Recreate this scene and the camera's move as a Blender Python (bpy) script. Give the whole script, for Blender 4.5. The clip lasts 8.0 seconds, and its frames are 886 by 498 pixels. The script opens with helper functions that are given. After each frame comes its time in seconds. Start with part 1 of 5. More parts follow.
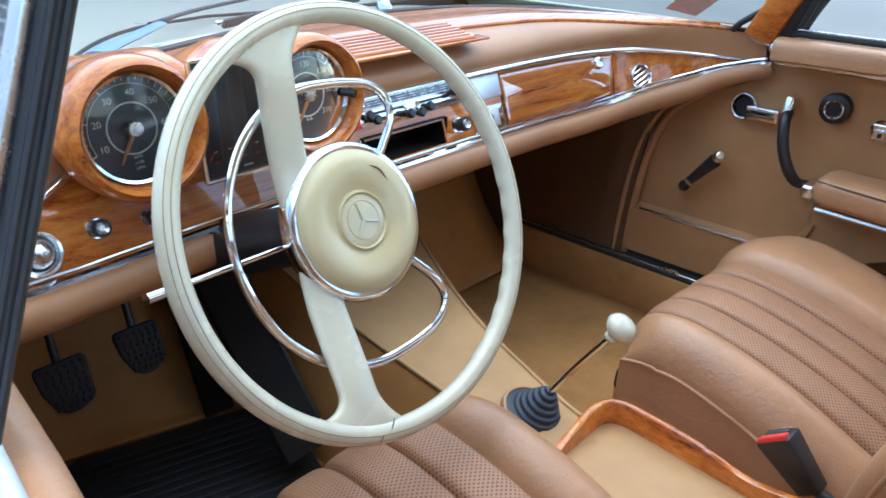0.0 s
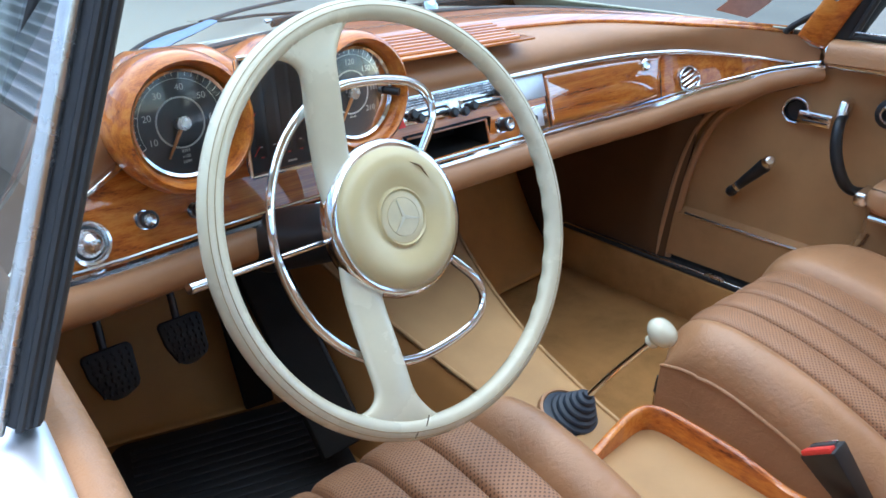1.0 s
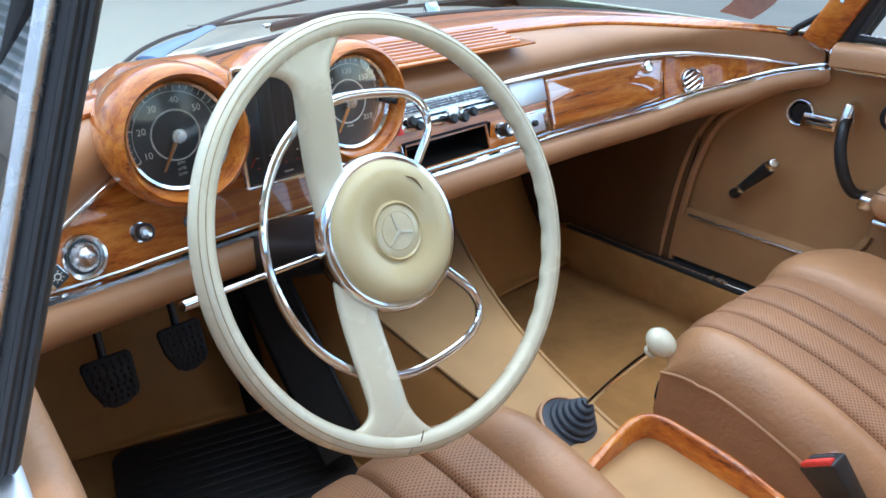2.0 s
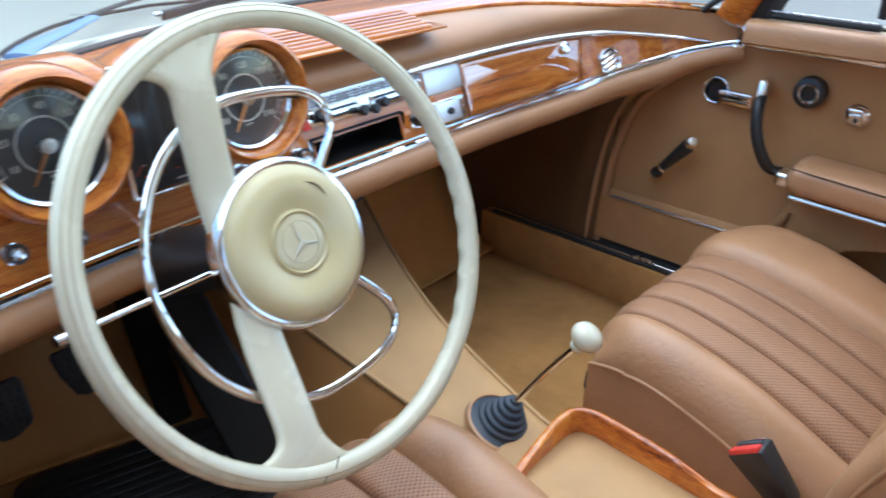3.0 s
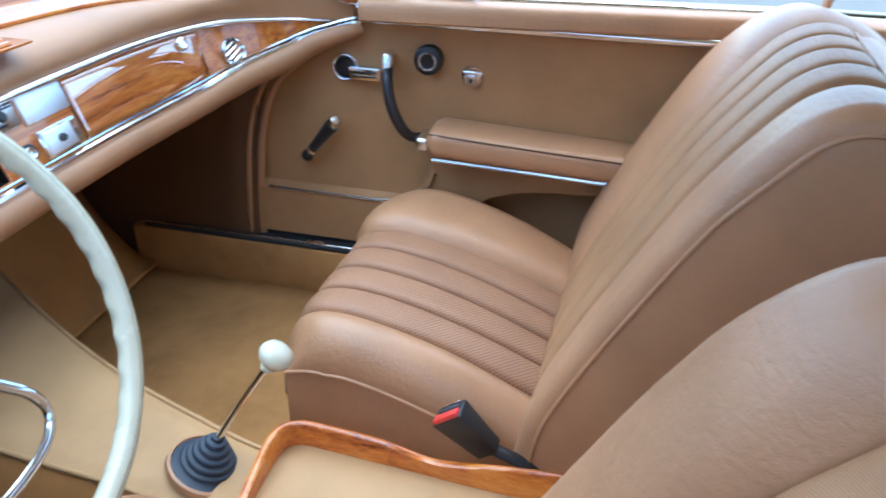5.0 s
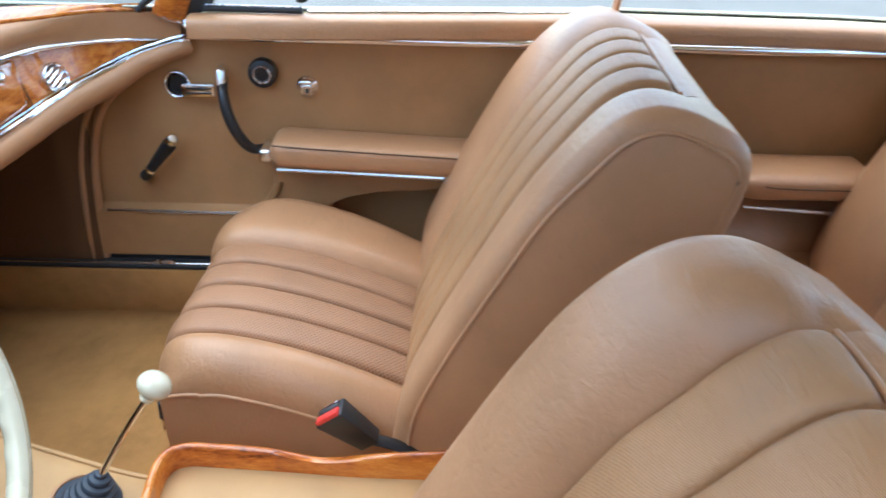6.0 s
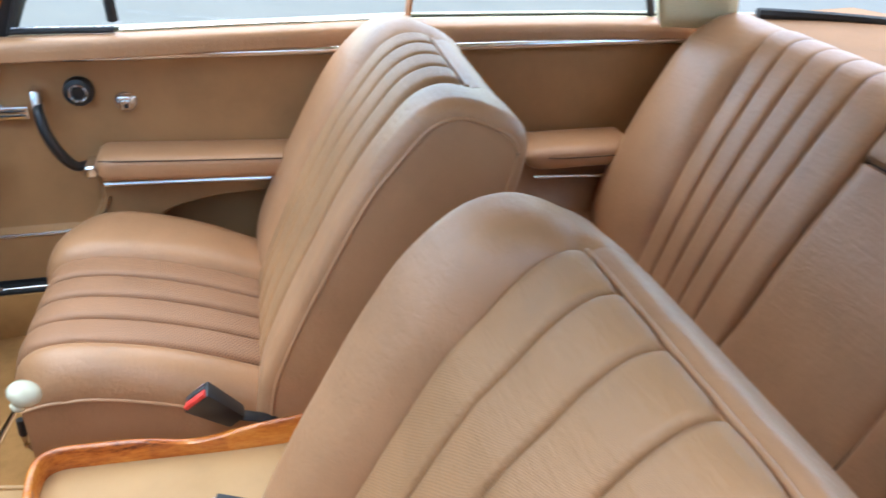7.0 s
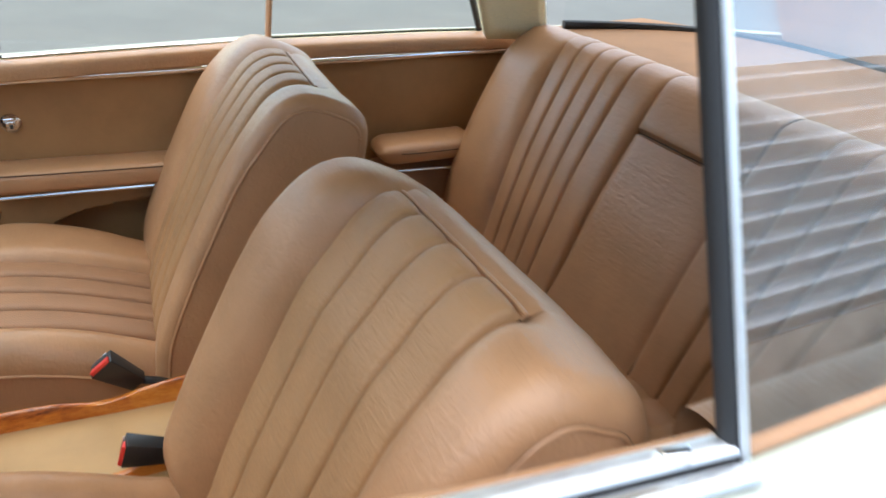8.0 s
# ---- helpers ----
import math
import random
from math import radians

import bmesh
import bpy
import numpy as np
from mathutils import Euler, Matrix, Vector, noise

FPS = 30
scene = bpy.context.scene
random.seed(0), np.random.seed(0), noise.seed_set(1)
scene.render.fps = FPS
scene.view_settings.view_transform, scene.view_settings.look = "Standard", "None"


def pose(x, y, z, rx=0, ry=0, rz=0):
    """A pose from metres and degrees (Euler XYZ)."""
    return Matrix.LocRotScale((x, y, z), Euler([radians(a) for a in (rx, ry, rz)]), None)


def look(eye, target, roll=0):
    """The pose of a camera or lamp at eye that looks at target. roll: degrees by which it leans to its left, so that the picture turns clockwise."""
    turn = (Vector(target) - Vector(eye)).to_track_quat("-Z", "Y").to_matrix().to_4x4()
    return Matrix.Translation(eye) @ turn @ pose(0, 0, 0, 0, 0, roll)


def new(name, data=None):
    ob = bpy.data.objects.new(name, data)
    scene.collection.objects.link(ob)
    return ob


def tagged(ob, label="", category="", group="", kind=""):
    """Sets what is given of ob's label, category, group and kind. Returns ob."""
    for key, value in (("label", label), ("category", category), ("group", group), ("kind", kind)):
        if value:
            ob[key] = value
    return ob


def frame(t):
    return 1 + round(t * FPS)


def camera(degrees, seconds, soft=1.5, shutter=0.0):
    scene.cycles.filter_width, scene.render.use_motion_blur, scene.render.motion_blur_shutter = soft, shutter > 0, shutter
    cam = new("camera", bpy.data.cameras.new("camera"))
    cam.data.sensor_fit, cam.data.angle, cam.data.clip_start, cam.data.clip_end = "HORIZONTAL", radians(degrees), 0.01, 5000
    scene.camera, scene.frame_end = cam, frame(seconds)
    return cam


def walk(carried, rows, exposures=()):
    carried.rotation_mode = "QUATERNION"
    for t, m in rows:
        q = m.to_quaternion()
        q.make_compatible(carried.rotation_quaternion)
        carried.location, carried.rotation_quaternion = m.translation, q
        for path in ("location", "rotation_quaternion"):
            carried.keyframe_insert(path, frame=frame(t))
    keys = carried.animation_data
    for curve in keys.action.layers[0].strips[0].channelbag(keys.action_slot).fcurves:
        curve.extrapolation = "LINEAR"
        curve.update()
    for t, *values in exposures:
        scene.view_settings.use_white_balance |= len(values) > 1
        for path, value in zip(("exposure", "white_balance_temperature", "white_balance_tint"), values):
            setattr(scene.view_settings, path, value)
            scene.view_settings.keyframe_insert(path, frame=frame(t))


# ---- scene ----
cam = camera(62.0, 8.0, soft=1.6, shutter=0.5)
PATH = [
    (0.0, (-0.7192, -0.4984, 1.1888), (0.2781, 0.4112, 0.5345), 1.24),
    (0.5, (-0.7266, -0.5021, 1.1884), (0.2436, 0.4387, 0.5375), 1.01),
    (1.0, (-0.7181, -0.5019, 1.185), (0.2203, 0.4701, 0.5334), 1.01),
    (2.5, (-0.6816, -0.4997, 1.2094), (0.24, 0.4723, 0.5342), 0.88),
    (3.0, (-0.6456, -0.4772, 1.2058), (0.3561, 0.3888, 0.501), 0.65),
    (3.5, (-0.6005, -0.446, 1.2022), (0.4925, 0.2821, 0.4774), 0.83),
    (4.0, (-0.58, -0.4507, 1.2029), (0.5907, 0.1326, 0.4686), 0.54),
    (4.5, (-0.5866, -0.4468, 1.2197), (0.6403, -0.0128, 0.4738), 0.9),
    (5.0, (-0.5885, -0.4613, 1.2373), (0.6747, -0.1781, 0.4797), 1.21),
    (6.5, (-0.701, -0.4244, 1.3248), (0.5635, -0.6389, 0.5469), 2.74),
    (7.0, (-0.7831, -0.4112, 1.3514), (0.4457, -0.7987, 0.5832), 3.33),
    (7.5, (-0.8799, -0.4142, 1.386), (0.3159, -0.9239, 0.6374), 3.37),
    (8.0, (-1.0505, -0.3815, 1.3816), (0.1312, -0.9772, 0.6754), 3.17),
]
walk(cam, [(t, look(eye, target, roll)) for t, eye, target, roll in PATH],
     exposures=[(0.0, 2.3, 5850, 6), (1.0, 2.21, 5950, 6), (2.5, 2.28, 6150, 7), (4.0, 2.36, 5450, 4), (5.0, 2.53, 5350, 3), (6.5, 2.6, 6250, 6), (7.0, 2.6, 6100, 4), (7.5, 2.64, 6500, 4), (8.0, 2.08, 6950, 5)])

# ---- light ----
world = bpy.data.worlds.new("sky")
scene.world = world
world.use_nodes = True
wt = world.node_tree
sky = wt.nodes.new("ShaderNodeTexSky")
sky.sky_type, sky.sun_disc = "NISHITA", False
sky.sun_elevation, sky.sun_rotation = radians(78), radians(45)
sky.air_density, sky.dust_density = 1.0, 0.9
wt.nodes["Background"].inputs[1].default_value = 0.15
wt.links.new(sky.outputs[0], wt.nodes["Background"].inputs[0])
sun = new("sun", bpy.data.lights.new("sun", "SUN"))
sun.data.energy, sun.data.angle, sun.data.color = 1.15, radians(112), (1.0, 0.97, 0.93)
sun.matrix_basis = look((0.9, 0.9, 8.0), (0, 0, 0))


# ---- materials ----
def material(name, rough=0.5, metal=0.0, coat=0.0, spec=0.5):
    m = bpy.data.materials.new(name)
    m.use_nodes = True
    p = m.node_tree.nodes["Principled BSDF"]
    p.inputs["Roughness"].default_value = rough
    p.inputs["Metallic"].default_value = metal
    p.inputs["Coat Weight"].default_value = coat
    p.inputs["Coat Roughness"].default_value = 0.04
    p.inputs["Specular IOR Level"].default_value = spec
    return m, m.node_tree, p


def node(t, kind, **values):
    n = t.nodes.new(kind)
    for key, value in values.items():
        n.inputs[key.replace("_", " ")].default_value = value
    return n


def coords(t, output="Object"):
    return t.nodes.new("ShaderNodeTexCoord").outputs[output]


def ramp(t, source, stops):
    r = t.nodes.new("ShaderNodeValToRGB")
    e = r.color_ramp.elements
    while len(e) < len(stops):
        e.new(0.5)
    for k, (at, col) in zip(e, stops):
        k.position, k.color = at, (*col, 1)
    t.links.new(source, r.inputs[0])
    return r.outputs[0]


def bumped(t, p, source, strength, distance, before=None):
    b = node(t, "ShaderNodeBump", Strength=strength, Distance=distance)
    t.links.new(source, b.inputs["Height"])
    if before:
        t.links.new(before, b.inputs["Normal"])
    t.links.new(b.outputs[0], p.inputs["Normal"])
    return b.outputs[0]


def roughened(t, p, source, low, high):
    mr = t.nodes.new("ShaderNodeMapRange")
    mr.inputs["To Min"].default_value, mr.inputs["To Max"].default_value = low, high
    t.links.new(source, mr.inputs[0])
    t.links.new(mr.outputs[0], p.inputs["Roughness"])


def shades(col, *factors):
    return [tuple(min(1, c * f) for c in col) for f in factors]


def leather(name, col, rough=(0.4, 0.56), grain=900, holes=False, crease=0.25, wrinkle=0.0, spec=0.27, pitch=340.0, pierced=0.42):
    m, t, p = material(name, spec=spec)
    co = coords(t)
    big = node(t, "ShaderNodeTexNoise", Scale=7.0, Detail=5.0, Roughness=0.6)
    t.links.new(co, big.inputs["Vector"])
    a, b, c = shades(col, 0.86, 1.0, 1.1)
    colour = ramp(t, big.outputs[0], [(0.3, a), (0.5, b), (0.72, c)])
    cells = node(t, "ShaderNodeTexVoronoi", Scale=float(grain))
    t.links.new(co, cells.inputs["Vector"])
    n1 = bumped(t, p, cells.outputs["Distance"], 0.22, 0.0006)
    folds = node(t, "ShaderNodeTexNoise", Scale=55.0, Detail=4.0, Distortion=1.2)
    t.links.new(co, folds.inputs["Vector"])
    n2 = bumped(t, p, folds.outputs[0], crease, 0.0025, n1)
    if wrinkle:
        long = node(t, "ShaderNodeMapping")
        long.inputs["Scale"].default_value = (26.0, 130.0, 130.0)
        t.links.new(co, long.inputs["Vector"])
        lines = node(t, "ShaderNodeTexNoise", Scale=1.0, Detail=3.0, Distortion=0.6)
        t.links.new(long.outputs[0], lines.inputs["Vector"])
        n2 = bumped(t, p, lines.outputs[0], wrinkle, 0.002, n2)
    if holes:
        uv = coords(t, "UV")
        mp = node(t, "ShaderNodeMapping")
        mp.inputs["Rotation"].default_value = (0, 0, radians(45))
        t.links.new(uv, mp.inputs["Vector"])
        dots = t.nodes.new("ShaderNodeTexVoronoi")
        dots.voronoi_dimensions = "2D"
        dots.inputs["Scale"].default_value, dots.inputs["Randomness"].default_value = pitch, 0.0
        t.links.new(mp.outputs[0], dots.inputs["Vector"])
        hole = ramp(t, dots.outputs["Distance"], [(0.2, (pierced, pierced, pierced)), (0.34, (1, 1, 1))])
        bumped(t, p, hole, 0.5, 0.001, n2)
        mix = t.nodes.new("ShaderNodeMix")
        mix.data_type, mix.blend_type = "RGBA", "MULTIPLY"
        mix.inputs[0].default_value = 0.75
        t.links.new(colour, mix.inputs[6])
        t.links.new(hole, mix.inputs[7])
        colour = mix.outputs[2]
    t.links.new(colour, p.inputs["Base Color"])
    roughened(t, p, big.outputs[0], *rough)
    return m


def veneer(name, along=(1.1, 52.0, 52.0), dark=1.0, lacquer=1.8):
    m, t, p = material(name, rough=0.34, coat=1.0, spec=0.15)
    p.inputs["Coat IOR"].default_value, p.inputs["Coat Roughness"].default_value = lacquer, 0.015
    co = coords(t)
    mp = node(t, "ShaderNodeMapping")
    mp.inputs["Scale"].default_value = along
    t.links.new(co, mp.inputs["Vector"])
    flow = node(t, "ShaderNodeTexNoise", Scale=1.6, Detail=7.0, Roughness=0.66, Distortion=0.35)
    t.links.new(mp.outputs[0], flow.inputs["Vector"])
    fine = node(t, "ShaderNodeTexNoise", Scale=14.0, Detail=3.0, Roughness=0.7)
    t.links.new(mp.outputs[0], fine.inputs["Vector"])
    add = t.nodes.new("ShaderNodeMath")
    add.operation = "MULTIPLY_ADD"
    add.inputs[1].default_value = 0.42
    t.links.new(fine.outputs[0], add.inputs[0])
    t.links.new(flow.outputs[0], add.inputs[2])
    s = [tuple(c * dark for c in col) for col in ((0.12, 0.024, 0.006), (0.4, 0.098, 0.015), (0.57, 0.165, 0.022), (0.68, 0.245, 0.042))]
    t.links.new(ramp(t, add.outputs[0], [(0.48, s[0]), (0.59, s[1]), (0.7, s[2]), (0.84, s[3])]), p.inputs["Base Color"])
    bumped(t, p, fine.outputs[0], 0.03, 0.0005)
    return m


def plain(name, col, rough=(0.4, 0.55), metal=0.0, coat=0.0, scale=60.0, bump=0.1, spec=0.5, spread=0.1):
    m, t, p = material(name, metal=metal, coat=coat, spec=spec)
    co = coords(t)
    n = node(t, "ShaderNodeTexNoise", Scale=scale, Detail=5.0, Roughness=0.6)
    t.links.new(co, n.inputs["Vector"])
    a, b = shades(col, 1 - spread, 1 + spread)
    t.links.new(ramp(t, n.outputs[0], [(0.3, a), (0.7, b)]), p.inputs["Base Color"])
    roughened(t, p, n.outputs[0], *rough)
    if bump:
        bumped(t, p, n.outputs[0], bump, 0.001)
    return m


def carpet(name, col):
    m, t, p = material(name, rough=0.95, spec=0.2)
    co = coords(t)
    fibre = node(t, "ShaderNodeTexNoise", Scale=650.0, Detail=3.0)
    patch = node(t, "ShaderNodeTexNoise", Scale=9.0, Detail=6.0, Roughness=0.65)
    t.links.new(co, fibre.inputs["Vector"])
    t.links.new(co, patch.inputs["Vector"])
    add = t.nodes.new("ShaderNodeMath")
    add.operation = "MULTIPLY_ADD"
    add.inputs[1].default_value = 0.5
    t.links.new(fibre.outputs[0], add.inputs[0])
    t.links.new(patch.outputs[0], add.inputs[2])
    a, b, c = shades(col, 0.7, 1.0, 1.18)
    t.links.new(ramp(t, add.outputs[0], [(0.5, a), (0.75, b), (1.0, c)]), p.inputs["Base Color"])
    bumped(t, p, fibre.outputs[0], 0.5, 0.002)
    return m


def clear_glass(name, tint=(0.84, 0.88, 0.87), ior=2.0):
    m = bpy.data.materials.new(name)
    m.use_nodes = True
    t = m.node_tree
    t.nodes.remove(t.nodes["Principled BSDF"])
    see = t.nodes.new("ShaderNodeBsdfTransparent")
    see.inputs[0].default_value = (*tint, 1)
    gloss = t.nodes.new("ShaderNodeBsdfGlossy")
    gloss.inputs["Roughness"].default_value = 0.0
    fres = t.nodes.new("ShaderNodeFresnel")
    fres.inputs[0].default_value = ior
    mix = t.nodes.new("ShaderNodeMixShader")
    t.links.new(fres.outputs[0], mix.inputs[0])
    t.links.new(see.outputs[0], mix.inputs[1])
    t.links.new(gloss.outputs[0], mix.inputs[2])
    t.links.new(mix.outputs[0], t.nodes["Material Output"].inputs[0])
    return m


TAN = (0.435, 0.226, 0.11)
LEATHER = leather("tan leather", TAN, rough=(0.34, 0.47), wrinkle=0.42, spec=0.55, crease=0.3)
PERFORATED = leather("perforated tan leather", (0.39, 0.197, 0.102), rough=(0.38, 0.52), spec=0.38, holes=True, crease=0.15, wrinkle=0.4, pitch=262.0, pierced=0.2)
PERFORATED_BACK = leather("finely perforated tan leather", (0.425, 0.223, 0.1), rough=(0.38, 0.52), spec=0.38, holes=True, crease=0.25, wrinkle=0.75, pitch=420.0, pierced=0.66)
SHELF_HIDE = leather("matt tan shelf cover", (0.3, 0.16, 0.08), rough=(0.7, 0.85), crease=0.1, spec=0.15)
DOOR_HIDE = leather("tan door vinyl", (0.41, 0.217, 0.094), crease=0.1, grain=1100)
DASH_HIDE = leather("tan dashboard leather", (0.36, 0.176, 0.079), rough=(0.36, 0.46), crease=0.05, spec=0.45)
CARPET = carpet("tan carpet", (0.44, 0.225, 0.078))
FELT = carpet("black felt", (0.02, 0.018, 0.016))
TOE_HIDE = leather("orange-tan toe board vinyl", (0.68, 0.36, 0.12), crease=0.08, grain=1100)
# Dark base holds the footwell's shade on the kick panels; also colours stitching.
SHADE_STITCH_HIDE = leather("dark brown vinyl for footwell shade and stitching", (0.11, 0.055, 0.026), crease=0.08, grain=1100)
SIDE_HIDE = leather("orange-brown tunnel side vinyl", (0.5, 0.24, 0.08), crease=0.06, grain=1300)
# Dark colour for the shade inside the seats' seam grooves.
SEAM_SHADE = leather("dark brown seam groove shade", (0.07, 0.032, 0.015), crease=0.05, grain=1500)
VINYL = leather("tan tunnel vinyl", (0.5, 0.3, 0.135), crease=0.06, grain=1300)
VENEER = veneer("glossy walnut veneer", dark=0.85, lacquer=1.5)
VENEER_LID = veneer("mirror-polished walnut veneer", dark=0.85, lacquer=3.0)
VENEER_HOUSING = veneer("glossy walnut housing veneer", dark=0.9, lacquer=1.4)
VENEER_DEEP = veneer("glossy walnut rail", along=(14.0, 4.0, 14.0), dark=1.0, lacquer=1.5)
CHROME = plain("chrome", (0.84, 0.86, 0.88), rough=(0.09, 0.15), metal=1.0, scale=30, bump=0.0, spread=0.03)
BRIGHT = plain("bright polished alloy", (0.86, 0.86, 0.84), rough=(0.2, 0.3), metal=1.0, scale=60, bump=0.02, spread=0.03)
ALLOY = plain("pale brushed alloy", (0.86, 0.88, 0.9), rough=(0.4, 0.5), metal=1.0, scale=80, bump=0.02, spread=0.03)
SLATE = plain("dark grey lacquer", (0.07, 0.07, 0.075), rough=(0.3, 0.4), scale=90, bump=0.03)
SATIN = plain("satin metal", (0.6, 0.6, 0.6), rough=(0.22, 0.32), metal=1.0, scale=90, bump=0.03)
IVORY = plain("aged ivory plastic", (0.6, 0.562, 0.41), rough=(0.2, 0.34), coat=0.35, scale=14, bump=0.02, spread=0.07)
IVORY_PAD = plain("ivory horn pad", (0.57, 0.475, 0.255), rough=(0.26, 0.38), coat=0.25, scale=10, bump=0.02, spread=0.06)
BLACK = plain("black plastic", (0.018, 0.018, 0.019), rough=(0.3, 0.45), scale=120, bump=0.05)
RUBBER = plain("black rubber", (0.022, 0.022, 0.023), rough=(0.55, 0.75), scale=200, bump=0.2)
BOOT_RUBBER = plain("blue-black rubber", (0.03, 0.042, 0.06), rough=(0.45, 0.6), scale=120, bump=0.1)
DIAL = plain("dial black", (0.045, 0.052, 0.056), rough=(0.35, 0.5), scale=300, bump=0.02)
INK = plain("dial white", (0.75, 0.75, 0.68), rough=(0.5, 0.6), scale=200, bump=0.0)
NEEDLE = plain("orange needle", (0.62, 0.25, 0.08), rough=(0.4, 0.5), scale=200, bump=0.0)
RED = plain("red plastic", (0.75, 0.05, 0.04), rough=(0.3, 0.4), scale=200, bump=0.0)
CREAM = plain("cream headlining", (0.82, 0.76, 0.5), rough=(0.7, 0.85), scale=300, bump=0.2)
PAINT = plain("pale grey-green car paint", (0.5, 0.5, 0.4), rough=(0.25, 0.32), coat=0.8, scale=3, bump=0.0, spread=0.04)
CONCRETE = plain("worn grey asphalt", (0.128, 0.124, 0.106), rough=(0.8, 0.95), scale=1.3, bump=0.15, spread=0.12)
PLINTH = plain("pale brownish concrete", (0.42, 0.38, 0.33), rough=(0.8, 0.95), scale=2.5, bump=0.2, spread=0.2)
BLOCKER_GREY = plain("plain blocker grey", (0.15, 0.155, 0.16), rough=(0.85, 0.95), scale=2.0, bump=0.1, spread=0.15)
LINE = plain("white road paint", (0.45, 0.45, 0.44), rough=(0.7, 0.8), scale=20, bump=0.05)
YELLOW = plain("yellow road paint", (0.4, 0.26, 0.04), rough=(0.7, 0.8), scale=20, bump=0.05)
SHUTTER = plain("white corrugated sheet metal", (0.78, 0.81, 0.84), rough=(0.4, 0.55), metal=0.0, scale=5, bump=0.02)
STICKER = plain("faded red sticker", (0.5, 0.34, 0.29), rough=(0.5, 0.6), scale=80, bump=0.0)
GLASS = clear_glass("clear window glass", (0.93, 0.96, 0.93), 1.4)
QUARTER_GLASS = clear_glass("reflecting quarter glass", (0.93, 0.93, 0.91), 3.3)
# Tint darkened and index raised so the mirrored shed outweighs the view through.
VENT_GLASS = clear_glass("darkened mirroring vent glass", (0.5, 0.55, 0.58), 3.3)
SCREEN = clear_glass("windscreen glass", (0.68, 0.74, 0.73), 1.12)
REAR_GLASS = clear_glass("clear rear glass", (0.93, 0.95, 0.95), 1.12)
# Blue base colour stands for sky mirrored in the satin wiper arm.
WIPER = plain("wiper metal tinted sky blue", (0.13, 0.23, 0.38), rough=(0.42, 0.52), scale=40, bump=0.02)
LENS = clear_glass("dial lens", (0.97, 0.97, 0.97), 1.45)


# ---- mesh tools ----
def part(name, bm, mat, parent=None, label="", solid=0.0, sharp=38, kind=""):
    """One mesh object under a thing or a part; bm is in world metres."""
    if parent is not None:
        base = Vector((0, 0, 0))
        up = parent
        while up is not None:
            base += up.location
            up = up.parent
        bmesh.ops.translate(bm, verts=bm.verts, vec=-base)
    me = bpy.data.meshes.new(name)
    bm.to_mesh(me)
    bm.free()
    for f in me.polygons:
        f.use_smooth = True
    me.set_sharp_from_angle(angle=radians(sharp))
    me.materials.append(mat)
    ob = new(name, me)
    ob.parent = parent
    if solid:
        s = ob.modifiers.new("thickness", "SOLIDIFY")
        s.thickness, s.offset = solid, 0
    return tagged(ob, label, kind=kind)


def thing(name, at, label, category, group="", kind=""):
    ob = new(name)
    ob.location, ob.empty_display_size = at, 0.05
    return tagged(ob, label, category, group, kind)


def sheet(f, nu, nv, uv=(1.0, 1.0), loop_u=False, loop_v=False, flip=False):
    """A grid of faces through f(u, v), u and v from 0 to 1, with UVs in metres."""
    bm = bmesh.new()
    layer = bm.loops.layers.uv.new("UVMap")
    mu, mv = (nu if loop_u else nu + 1), (nv if loop_v else nv + 1)
    vs = [[bm.verts.new(f(i / nu, j / nv)) for j in range(mv)] for i in range(mu)]
    for i in range(nu):
        for j in range(nv):
            ids = [(i, j), (i + 1, j), (i + 1, j + 1), (i, j + 1)]
            if flip:
                ids.reverse()
            face = bm.faces.new([vs[a % mu][b % mv] for a, b in ids])
            for lp, (a, b) in zip(face.loops, ids):
                lp[layer].uv = (a / nu * uv[0], b / nv * uv[1])
    return bm


def spline(pts, closed=False):
    """A smooth curve (Catmull-Rom) through points; returns a function of 0..1."""
    P = [Vector(p) for p in pts]
    n = len(P) if closed else len(P) - 1

    def at(s):
        x = min(max(s, 0.0), 1.0) * n
        k = min(int(x), n - 1)
        f = x - k
        if closed:
            a, b, c, d = (P[(k + i) % len(P)] for i in (-1, 0, 1, 2))
        else:
            b, c = P[k], P[k + 1]
            a = P[k - 1] if k else b * 2 - c
            d = P[k + 2] if k + 2 < len(P) else c * 2 - b
        return 0.5 * (2 * b + (c - a) * f + (2 * a - 5 * b + 4 * c - d) * f * f + (3 * b - a - 3 * c + d) * f ** 3)
    return at


def tube(curve, r, n=40, sides=10, closed=False, flat=1.0, up=(0, 0, 1)):
    """A round or flattened bar along curve(0..1); r: a number or a function of 0..1."""
    rad = r if callable(r) else (lambda s: r)
    up = Vector(up)

    def f(u, v):
        h = 1e-3
        if closed:
            d = curve((u + h) % 1.0) - curve((u - h) % 1.0)
        else:
            d = curve(min(u + h, 1)) - curve(max(u - h, 0))
        d.normalize()
        a = d.cross(up)
        if a.length < 1e-4:
            a = d.cross(Vector((1, 0.3, 0)))
        a.normalize()
        b = a.cross(d)
        t = v * 2 * math.pi
        return curve(u % 1.0 if closed else u) + rad(u) * (a * math.cos(t) + b * flat * math.sin(t))
    bm = sheet(f, n, sides, loop_u=closed, loop_v=True)
    if not closed:
        bmesh.ops.holes_fill(bm, edges=[e for e in bm.edges if e.is_boundary], sides=0)
    bmesh.ops.recalc_face_normals(bm, faces=bm.faces)
    return bm


def straight(a, b):
    a, b = Vector(a), Vector(b)
    return lambda s: a.lerp(b, s)


